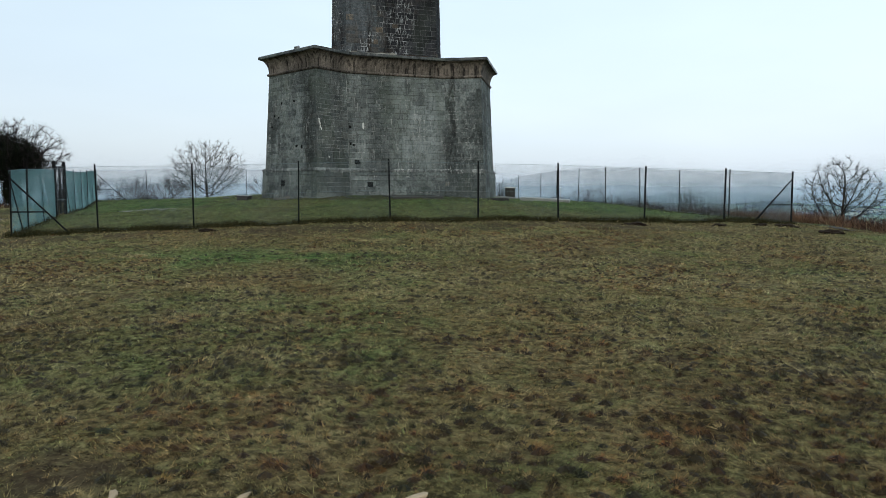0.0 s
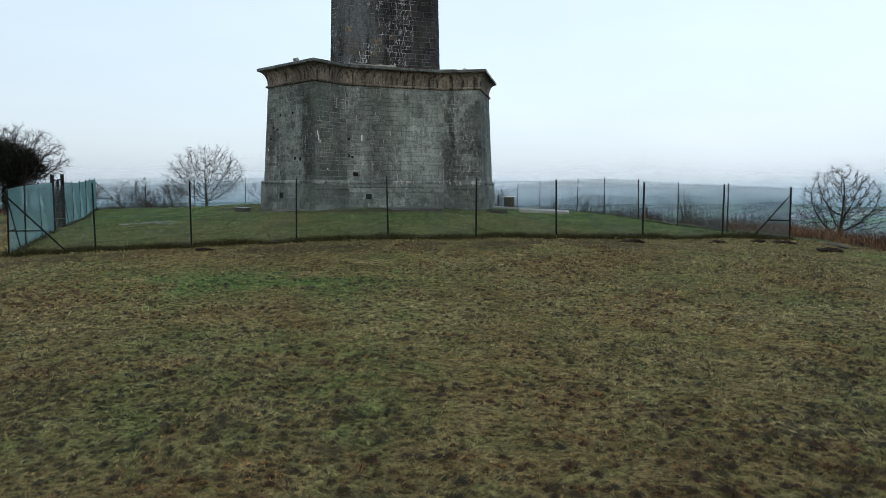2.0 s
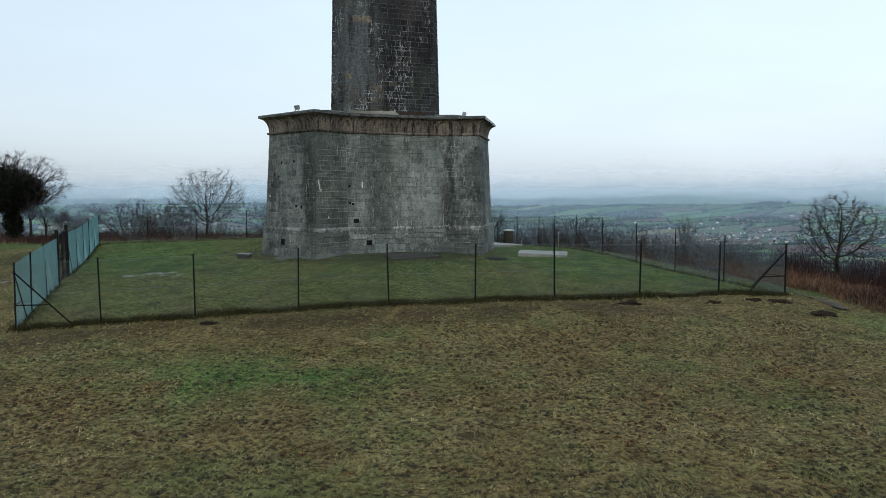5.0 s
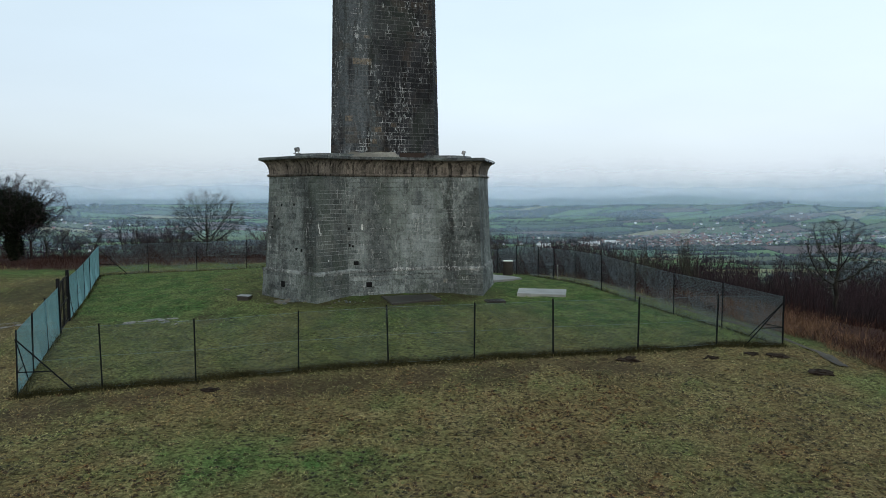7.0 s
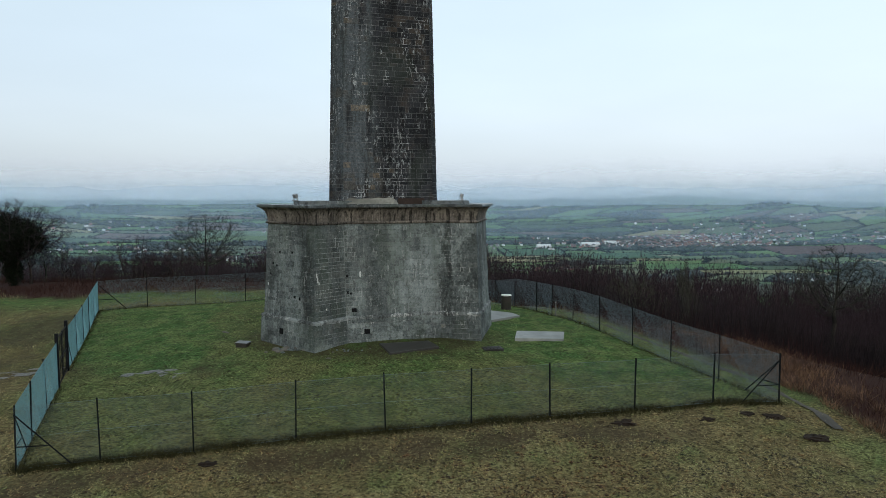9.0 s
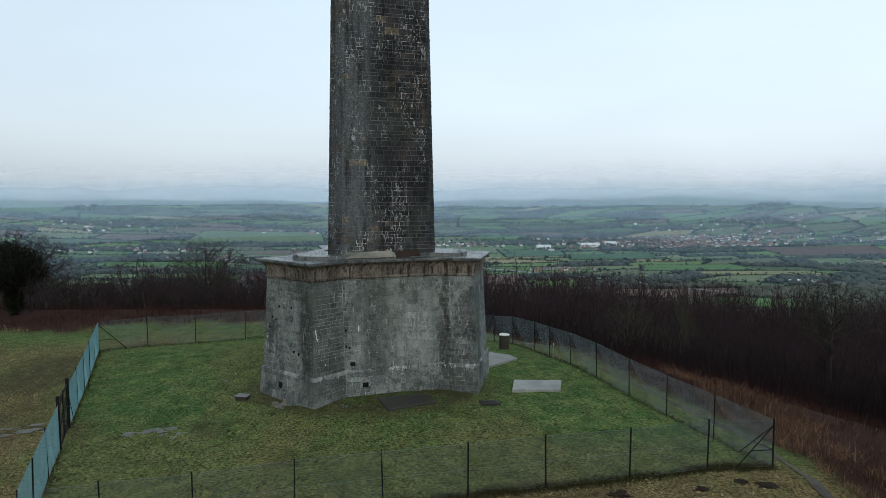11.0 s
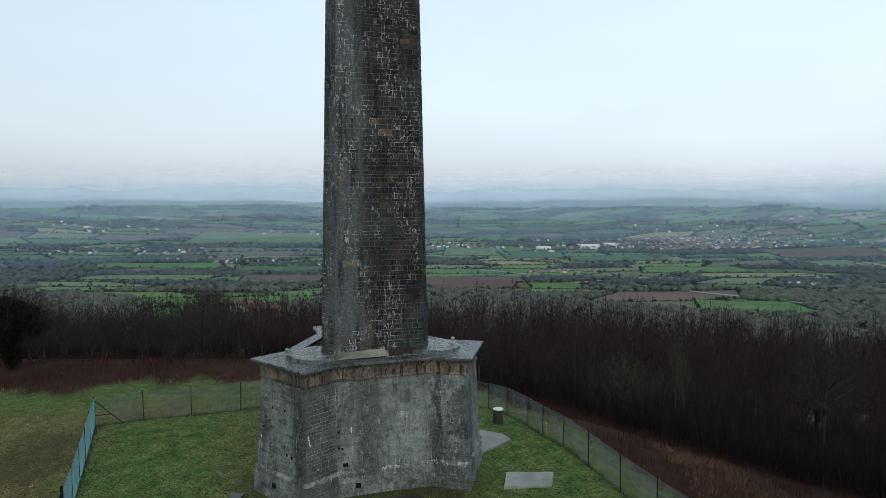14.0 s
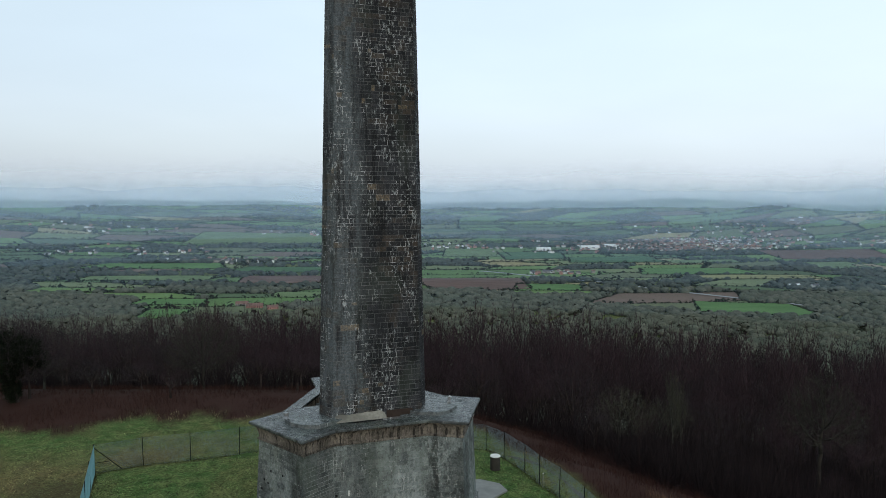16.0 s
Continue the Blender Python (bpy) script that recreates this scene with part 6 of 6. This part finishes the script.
srng = random.Random(9)
MOLES = [(-7.35, 21.35, 0.36), (7.15, 25.25, 0.50), (10.55, 25.85, 0.36), (14.0, 24.3, 0.55), (13.3, 26.3, 0.45), (12.4, 26.6, 0.35)]
for x, y, r in MOLES:
    t = thing("molehill", (x, y, lz(x, y)), "low dark heap of fresh soil in the turf", "molehill", "molehills near the fence")
    part("soil", lump(srng, (r * 0.75, r * 0.56, r * 0.22), seg=4, jag=0.7), SOIL, t)
for i in range(46):
    a = srng.uniform(0, 1)
    x, y = (-7.75 + srng.gauss(0, 0.42), 33.55 + srng.gauss(0, 0.22)) if i < 34 else (-5.1 + srng.gauss(0, 0.8), 32.9 + srng.gauss(0, 0.35))
    if 2.0 > (x + 6.0) * 0.63 + (y - 32.5) * 0.78 > 0.35 and i < 34:
        y -= 0.5
    r = srng.uniform(0.06, 0.22) if i < 34 else srng.uniform(0.04, 0.10)
    t = thing("rubble_stone", (x, y, lz(x, y)), "pale broken stone fallen at the plinth foot", "stone", "rubble by the plinth", turn=srng.uniform(0, 360))
    part("stone", lump(srng, (r, r * 0.7, r * 0.6), seg=1, jag=1.3), RUBBLE if srng.random() < 0.5 else PLINTH_STONE, t)
for x, y, r, n_ in ((-0.15, 3.98, 0.060, 1), (-1.20, 3.92, 0.05, 2), (-2.02, 3.98, 0.05, 3), (-12.0, 37.9, 0.22, 4), (-5.2, 31.9, 0.10, 5)):
    t = thing("stone", (x, y, lz(x, y)), "small pale stone lying in the grass", "stone", "loose stones in the grass", turn=35 * n_)
    part("stone", lump(srng, (r * 1.5, r * 0.5, r * 0.45), seg=2, jag=0.5), DRY_WOOD if n_ < 4 else RUBBLE, t)


def floodlight(x, y, z, turn):
    t = thing("floodlight", (x, y, z), "small grey floodlight on the plinth roof", "floodlight", "floodlights on the roof", turn=turn)
    part("base", box(bmesh.new(), (0.34, 0.22, 0.05), (0, 0, 0.025), bevel=0.008), LAMP_GREY, t)
    for sx in (-0.15, 0.15):
        part("bracket", box(bmesh.new(), (0.018, 0.05, 0.24), (sx, 0, 0.16), bevel=0.003), LAMP_GREY, t)
    hd = part("housing", box(bmesh.new(), (0.27, 0.16, 0.22), (0, 0, 0.24), (20, 0, 0), 0.02), LAMP_GREY, t)
    part("glass", box(bmesh.new(), (0.22, 0.012, 0.16), (0, 0.09, 0.27), (20, 0, 0)), LENS, hd)


floodlight(-7.45, 35.55, 8.37, -40)
floodlight(1.30, 38.55, 8.37, 80)

# render patch and rusty panel at the shaft's foot
fa, fb = shaft_plan(8.4)[1], shaft_plan(8.4)[2]
tt = (fb - fa).normalized()
nn = Vector((tt.y, -tt.x, 0))
for name, s0, s1, z0, z1, mat, lab in (("render_patch", 0.02, 0.58, 8.20, 8.50, PLASTER, "broken white render along the shaft's foot"), ("rusty_panel", 0.60, 0.90, 8.10, 8.55, RUST, "rust-brown panel at the shaft's foot")):
    bm = bmesh.new()
    L = (fb - fa).length
    n = 14
    top_, bot_ = [], []
    for i in range(n + 1):
        s = s0 + (s1 - s0) * i / n
        wob = 0.10 * (noise.noise(Vector((s * 9, 3.1, 0))) if mat is PLASTER else 0.0)
        p = fa + tt * L * s + nn * 0.035
        top_.append(p + Vector((0, 0, z1 - 8.4 - (0.0 if mat is PLASTER else 0.05) + wob * 1.1 - (0.10 if mat is PLASTER and i in (0, n) else 0.0))))
        bot_.append(p + nn * (0.40 - abs(wob) if mat is PLASTER else 0.0) + Vector((0, 0, z0 - 8.4)))
    vt = [bm.verts.new(p) for p in top_]
    vb = [bm.verts.new(p) for p in bot_]
    vt2 = [bm.verts.new(p - nn * 0.06) for p in top_]
    vb2 = [bm.verts.new(p - nn * 0.06) for p in bot_]
    for i in range(n):
        bm.faces.new((vb[i], vb[i + 1], vt[i + 1], vt[i]))
        bm.faces.new((vt[i], vt[i + 1], vt2[i + 1], vt2[i]))
        bm.faces.new((vb2[i], vb2[i + 1], vb[i + 1], vb[i]))
    bm.faces.new((vb[0], vt[0], vt2[0], vb2[0]))
    bm.faces.new((vt[n], vb[n], vb2[n], vt2[n]))
    in_place(part(name, bm, mat, shaft, lab))

# putlog holes in the plinth: black blocks in the wall face, coloured as the shade inside
LIME = plain("white_lime", (0.55, 0.57, 0.56), 0.9, 0, 0.25, 14)
HOLE_SHADE = plain("hole_shade_black", (0.007, 0.007, 0.008), 0.95, 0, 0.4, 9)


def hole(face, s, z, w, h):
    a, b = plinth_face(face)(z)
    p = a.lerp(b, s)
    t = (b - a).normalized()
    n = Vector((t.y, -t.x, 0))
    # no recess is cut: the block's black stands for the shade in the hole
    bm = bmesh.new()
    m = Matrix.Identity(4)
    m.col[0], m.col[1], m.col[2], m.col[3] = (*t, 0), (*(-n), 0), (0, 0, 1, 0), (*(p - n * 0.016), 1)
    box(bm, (w, 0.05, h))
    bm.transform(m)
    in_place(part("vent", bm, HOLE_SHADE, plinth, "flat black square standing in for a shaded vent hole"))


def lime_mark(x, z, w, h, seed):
    """A white splash of lime that has run down the wall, a few millimetres thick."""
    for face in (1, 2, 3, 4):
        a, b = plinth_face(face)(z)
        if a.x <= x <= b.x:
            break
    p = a.lerp(b, (x - a.x) / (b.x - a.x))
    t = (b - a).normalized()
    n = Vector((t.y, -t.x, 0))
    g = random.Random(seed)
    rim = [(g.uniform(0.25, 0.6) * w * sx, (k / 5 - 0.5) * h * sx) for sx in (1, -1) for k in range(6)]
    lo = [p + t * u + Vector((0, 0, v)) + n * (0.004 + 0.042 * -v) for u, v in rim]
    bm = bmesh.new()
    back = [bm.verts.new(q) for q in lo]
    front = [bm.verts.new(q + n * 0.012) for q in lo]
    bm.faces.new(front)
    for k in range(len(lo)):
        bm.faces.new((back[k], back[(k + 1) % len(lo)], front[(k + 1) % len(lo)], front[k]))
    bmesh.ops.recalc_face_normals(bm, faces=bm.faces)
    in_place(part("lime_run", bm, LIME, plinth, "white lime run"))


# narrow worn path outside the fence
PATHWAY = [(15.3, 25.2), (15.5, 27.0), (15.15, 28.9), (15.05, 30.0), (14.75, 31.6), (13.7, 34.6), (12.2, 37.8), (11.0, 40.6), (10.0, 43.8), (9.2, 46.8), (8.0, 49.3), (5.5, 51.4)]
vs, fs = [], []
k2 = 0
for (ax, ay), (bx, by) in zip(PATHWAY, PATHWAY[1:]):
    for i in range(6):
        s = i / 6
        x, y = ax + (bx - ax) * s, ay + (by - ay) * s
        d = Vector((by - ay, -(bx - ax), 0)).normalized() * (0.08 + 0.22 * float(vnoise(x, y, 0.9, 3)))
        for sg in (-1, 0, 1):
            q = (x + sg * d.x, y + sg * d.y)
            vs.append((q[0], q[1], lz(*q) + (0.05 if sg == 0 else 0.03)))
        k2 += 1
fs = [(3 * i + j, 3 * i + j + 1, 3 * i + j + 4, 3 * i + j + 3) for i in range(k2 - 1) for j in (0, 1)]
tagged(new("path", mesh_from("path", vs, fs, [GRAVEL])), "narrow pale worn path outside the fence", "path", kind="structure")

# ---- grass ----
def blade_tris(base, side, tip):
    return np.stack([base - side, base + side, tip], 1).reshape(-1, 3)


def sector(rng, n, r0, r1):
    """Places spread evenly over the ground ahead between two distances."""
    r = np.sqrt(r0 * r0 + rng.uniform(0, 1, n) * (r1 * r1 - r0 * r0))
    a = rng.uniform(-0.68, 0.68, n)
    return r * np.sin(a), r * np.cos(a) - 0.2


def sward(rng, n, r0, r1, length, width):
    """Short matted turf: single blades that lie about the same way as their neighbours."""
    x, y = sector(rng, n, r0, r1)
    g, m, l, s, mo = tones(x, y)
    ins = inside(x, y)
    keep = (m < rng.uniform(0.15, 0.9, n)) & (l < 0.5) & (np.hypot(x + 3.56, y - 38.97) > 5.6)
    x, y, ins = x[keep], y[keep], ins[keep]
    k = len(x)
    b = 9.0 * fnoise(x, y, 0.9, 62) + rng.normal(0, 0.9, k)
    rise = rng.uniform(0.15, 0.85, k) * (0.55 + 0.9 * smooth(fnoise(x, y, 0.34, 61), 0.35, 0.7))
    ln = length * rng.uniform(0.5, 1.4, k) * (1 - 0.25 * ins)
    base = np.stack([x, y, lie(x, y) - 0.006], 1)
    tip = base + np.stack([np.cos(b) * ln * 0.8, np.sin(b) * ln * 0.8, ln * rise], 1)
    c = b + np.pi / 2 + rng.normal(0, 0.5, k)
    return blade_tris(base, np.stack([np.cos(c), np.sin(c), rng.normal(0, 0.3, k)], 1) * (width * rng.uniform(0.5, 1.4, k))[:, None], tip)


grng = np.random.default_rng(4)
vv = [sward(grng, 110000, 2.6, 7.5, 0.036, 0.0020), sward(grng, 100000, 7.5, 13.0, 0.042, 0.0036), sward(grng, 110000, 13.0, 25.0, 0.055, 0.0070), sward(grng, 150000, 25.0, 62.0, 0.085, 0.016)]
# uncut fringe under the front fence
fx, fy = [], []
for (ax, ay), (bx, by) in zip(FRONT, FRONT[1:]):
    t = grng.uniform(0, 1, 2600)
    fx.append(ax + (bx - ax) * t + grng.normal(0, 0.16, 2600))
    fy.append(ay + (by - ay) * t + grng.normal(0, 0.16, 2600))
for chain in (LEFT, LEFT_B, BACK, RIGHT):
    for (ax, ay), (bx, by) in zip(chain, chain[1:]):
        t = grng.uniform(0, 1, 350)
        fx.append(ax + (bx - ax) * t + grng.normal(0, 0.12, 350))
        fy.append(ay + (by - ay) * t + grng.normal(0, 0.12, 350))
fx, fy = np.concatenate(fx), np.concatenate(fy)
fh = grng.uniform(0.06, 0.24, len(fx)) * (0.5 + fnoise(fx, fy, 1.2, 71))
fa_ = grng.uniform(0, 6.28, len(fx))
fb_ = np.stack([fx, fy, lie(fx, fy) - 0.02], 1)
sd = np.stack([np.cos(fa_), np.sin(fa_), 0 * fa_], 1) * 0.010
fringe = np.stack([fb_ - sd, fb_ + sd, fb_ + np.stack([np.sin(fa_ * 3) * fh * 0.6, np.cos(fa_ * 5) * fh * 0.6, fh], 1)], 1).reshape(-1, 3)
RANK = bark("dark_rank_grass", (0.014, 0.015, 0.007), (0.075, 0.070, 0.032))
tagged(new("fence_fringe", fast_mesh("fence_fringe", fringe, np.arange(len(fringe)).reshape(-1, 3), [RANK])), "dark uncut grass along the fence foot", "grass", kind="stuff")
vv = np.concatenate(vv)
gme = fast_mesh("grass", vv, np.arange(len(vv)).reshape(-1, 3), [BLADE])
set_tone(gme, np.repeat(vv[0::3, 0], 3), np.repeat(vv[0::3, 1], 3))
tagged(new("grass", gme), "rough winter grass, brown, straw-coloured and green", "grass", kind="stuff")

# tussocks standing out of the turf: blades that arch out of a thatched heart, blackened as shade
def tussocks(rng, n, r0, r1, blades, width, lawn=False, small=False):
    x, y = sector(rng, n, r0, r1)
    g, m, l, s, mo = tones(x, y)
    crowd = 0.55 * fnoise(x, y, 2.6, 81) + 0.45 * fnoise(x, y, 0.8, 83)
    keep = ((crowd > rng.uniform(0.34, 0.60, n)) | small) & (m < rng.uniform(0.2, 1.0, n)) & (l < 0.4)
    if not small:
        keep &= (inside(x, y) > 0.5) if lawn else (inside(x, y) < 0.5)
    keep &= np.hypot(x + 3.56, y - 38.97) > 7.5
    x, y, g, s = x[keep], y[keep], g[keep], s[keep]
    n = len(x)
    size = np.exp(rng.normal(-3.45, 0.32, n)) * (1 + 0.018 * np.hypot(x, y)) if small else np.minimum(np.exp(rng.normal(-2.80, 0.34, n)), 0.105) * (0.8 if lawn else 1.0)
    tall = size * rng.uniform(0.55, 1.05, n)
    fox = np.clip(smooth(fnoise(x, y, 2.0, 85), 0.42, 0.62) * 0.7 + rng.normal(0.02, 0.20, n), 0, 1)
    leaf = np.clip(g * 0.7 + rng.normal(0.14 if small else 0.0, 0.24, n), 0, 1)
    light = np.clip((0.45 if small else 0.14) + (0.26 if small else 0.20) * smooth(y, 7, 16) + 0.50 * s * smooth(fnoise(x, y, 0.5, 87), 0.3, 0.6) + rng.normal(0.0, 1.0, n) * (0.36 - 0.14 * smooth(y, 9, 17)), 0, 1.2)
    if small:
        fox *= 0.6
    mown = inside(x, y)
    fox, leaf, light = fox * (1 - 0.7 * mown), np.clip(leaf + 0.25 * mown, 0, 1), light * (1 - mown * (0.34 - 0.34 * smooth(y, 26, 36))) * (1 - 0.4 * smooth(-x, 17, 20) * (1 - mown))
    lean = 9.0 * fnoise(x, y, 1.4, 62)
    X, Y, S, T, L = (np.repeat(v, blades) for v in (x, y, size, tall, lean))
    Z = np.repeat(lie(x, y), blades)
    k = len(X)
    b = rng.uniform(0, 2 * np.pi, k)
    o = np.sqrt(rng.uniform(0, 1, k))
    base = np.stack([X + np.cos(b) * o * S * 0.55, Y + np.sin(b) * o * S * 0.55, Z - 0.01 + T * 0.35 * (1 - o * o)], 1)
    reach = S * (0.25 + 0.75 * o) * rng.uniform(0.6, 1.3, k)
    tip = base + np.stack([np.cos(b) * reach + 0.35 * S * np.cos(L), np.sin(b) * reach + 0.35 * S * np.sin(L), T * (1.0 - 0.75 * o * o) * rng.uniform(0.55, 1.15, k)], 1)
    c = b + np.pi / 2 + rng.normal(0, 0.6, k)
    sd = np.stack([np.cos(c), np.sin(c), rng.normal(0, 0.25, k)], 1) * (width * rng.uniform(0.5, 1.4, k))[:, None]
    v = blade_tris(base, sd, tip)
    tone = np.stack([fox, leaf, light, np.ones(n)], 1)
    if small:
        return v, np.repeat(tone, 3 * blades, 0)
    shade_domes = []
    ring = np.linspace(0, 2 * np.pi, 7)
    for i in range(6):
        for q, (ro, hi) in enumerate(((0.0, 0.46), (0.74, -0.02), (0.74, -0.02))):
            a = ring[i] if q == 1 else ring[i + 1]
            shade_domes.append(np.stack([x + np.cos(a) * ro * size, y + np.sin(a) * ro * size, lie(x, y) + hi * tall], 1))
    shade_domes = np.stack(shade_domes, 1).reshape(-1, 3)
    # the dome inside each tussock takes the darkest tone, as shade under its blades
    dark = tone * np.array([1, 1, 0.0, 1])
    return np.concatenate([v, shade_domes]), np.concatenate([np.repeat(tone, 3 * blades, 0), np.repeat(dark, 18, 0)])


def tussock_material():
    k = Mat("tussock_grass", 0.6, 0, 0.2)
    fox, leaf, light = k.attr("tuft")
    jit = k.rand()
    c = k.mix(jit, (0.090, 0.076, 0.034), (0.315, 0.268, 0.140))
    c = k.mix(fox, c, k.mix(jit, (0.062, 0.026, 0.009), (0.270, 0.118, 0.042)))
    c = k.mix(leaf, c, k.mix(jit, (0.026, 0.050, 0.016), (0.120, 0.180, 0.064)))
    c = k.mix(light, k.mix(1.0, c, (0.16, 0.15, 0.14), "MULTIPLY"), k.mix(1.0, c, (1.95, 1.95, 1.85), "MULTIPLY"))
    return k.done(c)


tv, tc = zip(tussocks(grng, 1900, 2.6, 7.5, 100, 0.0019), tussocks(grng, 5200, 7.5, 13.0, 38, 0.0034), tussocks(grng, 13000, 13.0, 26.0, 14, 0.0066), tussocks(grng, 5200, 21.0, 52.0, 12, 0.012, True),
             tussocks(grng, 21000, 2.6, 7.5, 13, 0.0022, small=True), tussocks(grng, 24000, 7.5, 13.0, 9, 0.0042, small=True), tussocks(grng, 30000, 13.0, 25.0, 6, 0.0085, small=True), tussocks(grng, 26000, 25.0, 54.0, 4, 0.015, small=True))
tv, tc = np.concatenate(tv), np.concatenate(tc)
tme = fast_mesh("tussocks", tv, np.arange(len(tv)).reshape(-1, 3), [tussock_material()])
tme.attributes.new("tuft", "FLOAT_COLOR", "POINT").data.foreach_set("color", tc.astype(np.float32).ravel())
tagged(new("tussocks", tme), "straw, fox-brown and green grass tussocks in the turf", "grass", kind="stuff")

# clods and dead stalks on the bare spots
cv = []
for bx, by, br in BARE:
    n = int(420 * br)
    a, o = grng.uniform(0, 2 * np.pi, n), np.sqrt(grng.uniform(0, 1, n)) * br * 0.95
    x, y = bx + np.cos(a) * o * 1.15, by + np.sin(a) * o
    c = np.stack([x, y, lie(x, y)], 1)
    r = grng.uniform(0.004, 0.013, n)[:, None]
    p = [c + r * (np.array(d) + grng.normal(0, 0.25, (n, 3))) for d in ((1, 0, 0), (-0.5, 0.87, 0), (-0.5, -0.87, 0), (0, 0, 0.6))]
    cv.append(np.stack([p[0], p[1], p[3], p[1], p[2], p[3], p[2], p[0], p[3]], 1).reshape(-1, 3))
cv = np.concatenate(cv)
tagged(new("soil_clods", fast_mesh("soil_clods", cv, np.arange(len(cv)).reshape(-1, 3), [SOIL])), "dark crumbled soil on worn spots of the turf", "soil", kind="stuff")

# wet trodden patches that mirror the sky
WET = Mat("wet_mud", 0.34, 0, 0.4)
WET.bump(WET.noise(6, 5, 0.7), 0.9, 0.08)
WET = WET.done(WET.mix(WET.noise(7, 4), (0.030, 0.026, 0.024), (0.075, 0.066, 0.060)))
prng = random.Random(31)
POOLS = []
for cx_, cy_, wx_, wy_, n_ in ((-13.4, 30.9, 1.5, 0.42, 10), (-20.6, 32.1, 1.5, 0.62, 12)):
    POOLS += [(cx_ + prng.gauss(0, wx_ * 0.6), cy_ + prng.gauss(0, wy_ * 0.7), prng.uniform(0.22, 0.75), prng.uniform(0.10, 0.24)) for _ in range(n_)]
for pi_, (x, y, rx, ry) in enumerate(POOLS):
    bm = bmesh.new()
    mid_ = bm.verts.new((x, y, lz(x, y) + 0.012))
    rims = [[], []]
    for i in range(28):
        a = 2 * math.pi * i / 28
        k = 0.85 + 0.75 * noise.noise(Vector((math.cos(a) * 1.4, math.sin(a) * 1.4, pi_ * 7.3)))
        for rim_, f_ in zip(rims, (0.55, 1.0)):
            q = (x + rx * k * f_ * math.cos(a), y + ry * k * f_ * math.sin(a))
            rim_.append(bm.verts.new((*q, lz(*q) + (0.012 if f_ < 1 else 0.004))))
    for i in range(28):
        n_ = (i + 1) % 28
        bm.faces.new((mid_, rims[0][i], rims[0][n_]))
        bm.faces.new((rims[0][i], rims[1][i], rims[1][n_], rims[0][n_]))
    me = bpy.data.meshes.new("puddle")
    bm.to_mesh(me)
    bm.free()
    me.materials.append(WET)
    tagged(new("puddle", me), "wet trodden mud in the grass", "puddle", kind="structure")

# ---- facing stones of the monument ----
for f_, s_, z_, w_, h_ in ((1, 0.40, 1.72, 0.28, 0.30), (3, 0.20, 1.66, 0.30, 0.26), (3, 0.08, 2.78, 0.26, 0.20), (1, 0.16, 5.15, 0.12, 0.12), (1, 0.30, 5.75, 0.11, 0.12), (1, 0.56, 5.78, 0.12, 0.11),
                             (1, 0.11, 4.60, 0.12, 0.11), (1, 0.24, 5.05, 0.10, 0.10), (1, 0.62, 3.55, 0.16, 0.13), (1, 0.72, 3.50, 0.13, 0.16), (3, 0.02, 4.55, 0.12, 0.12), (3, 0.02, 3.70, 0.10, 0.14), (3, 0.05, 3.65, 0.11, 0.11)):
    hole(f_, s_, z_, w_, h_)
for x_, z_, w_, h_ in ((-5.95, 4.72, 0.07, 0.22), (-5.91, 4.50, 0.05, 0.26), (-5.86, 4.33, 0.06, 0.12), (-4.02, 4.62, 0.07, 0.32), (-5.55, 3.0, 0.07, 0.08), (-8.9, 4.05, 0.06, 0.12)):
    lime_mark(x_, z_, w_, h_, int(100 * z_))
lay(near_p, P_BLOCKS, plinth, "block", rng)
lay(near_s, S_BLOCKS, shaft, "block", rng)
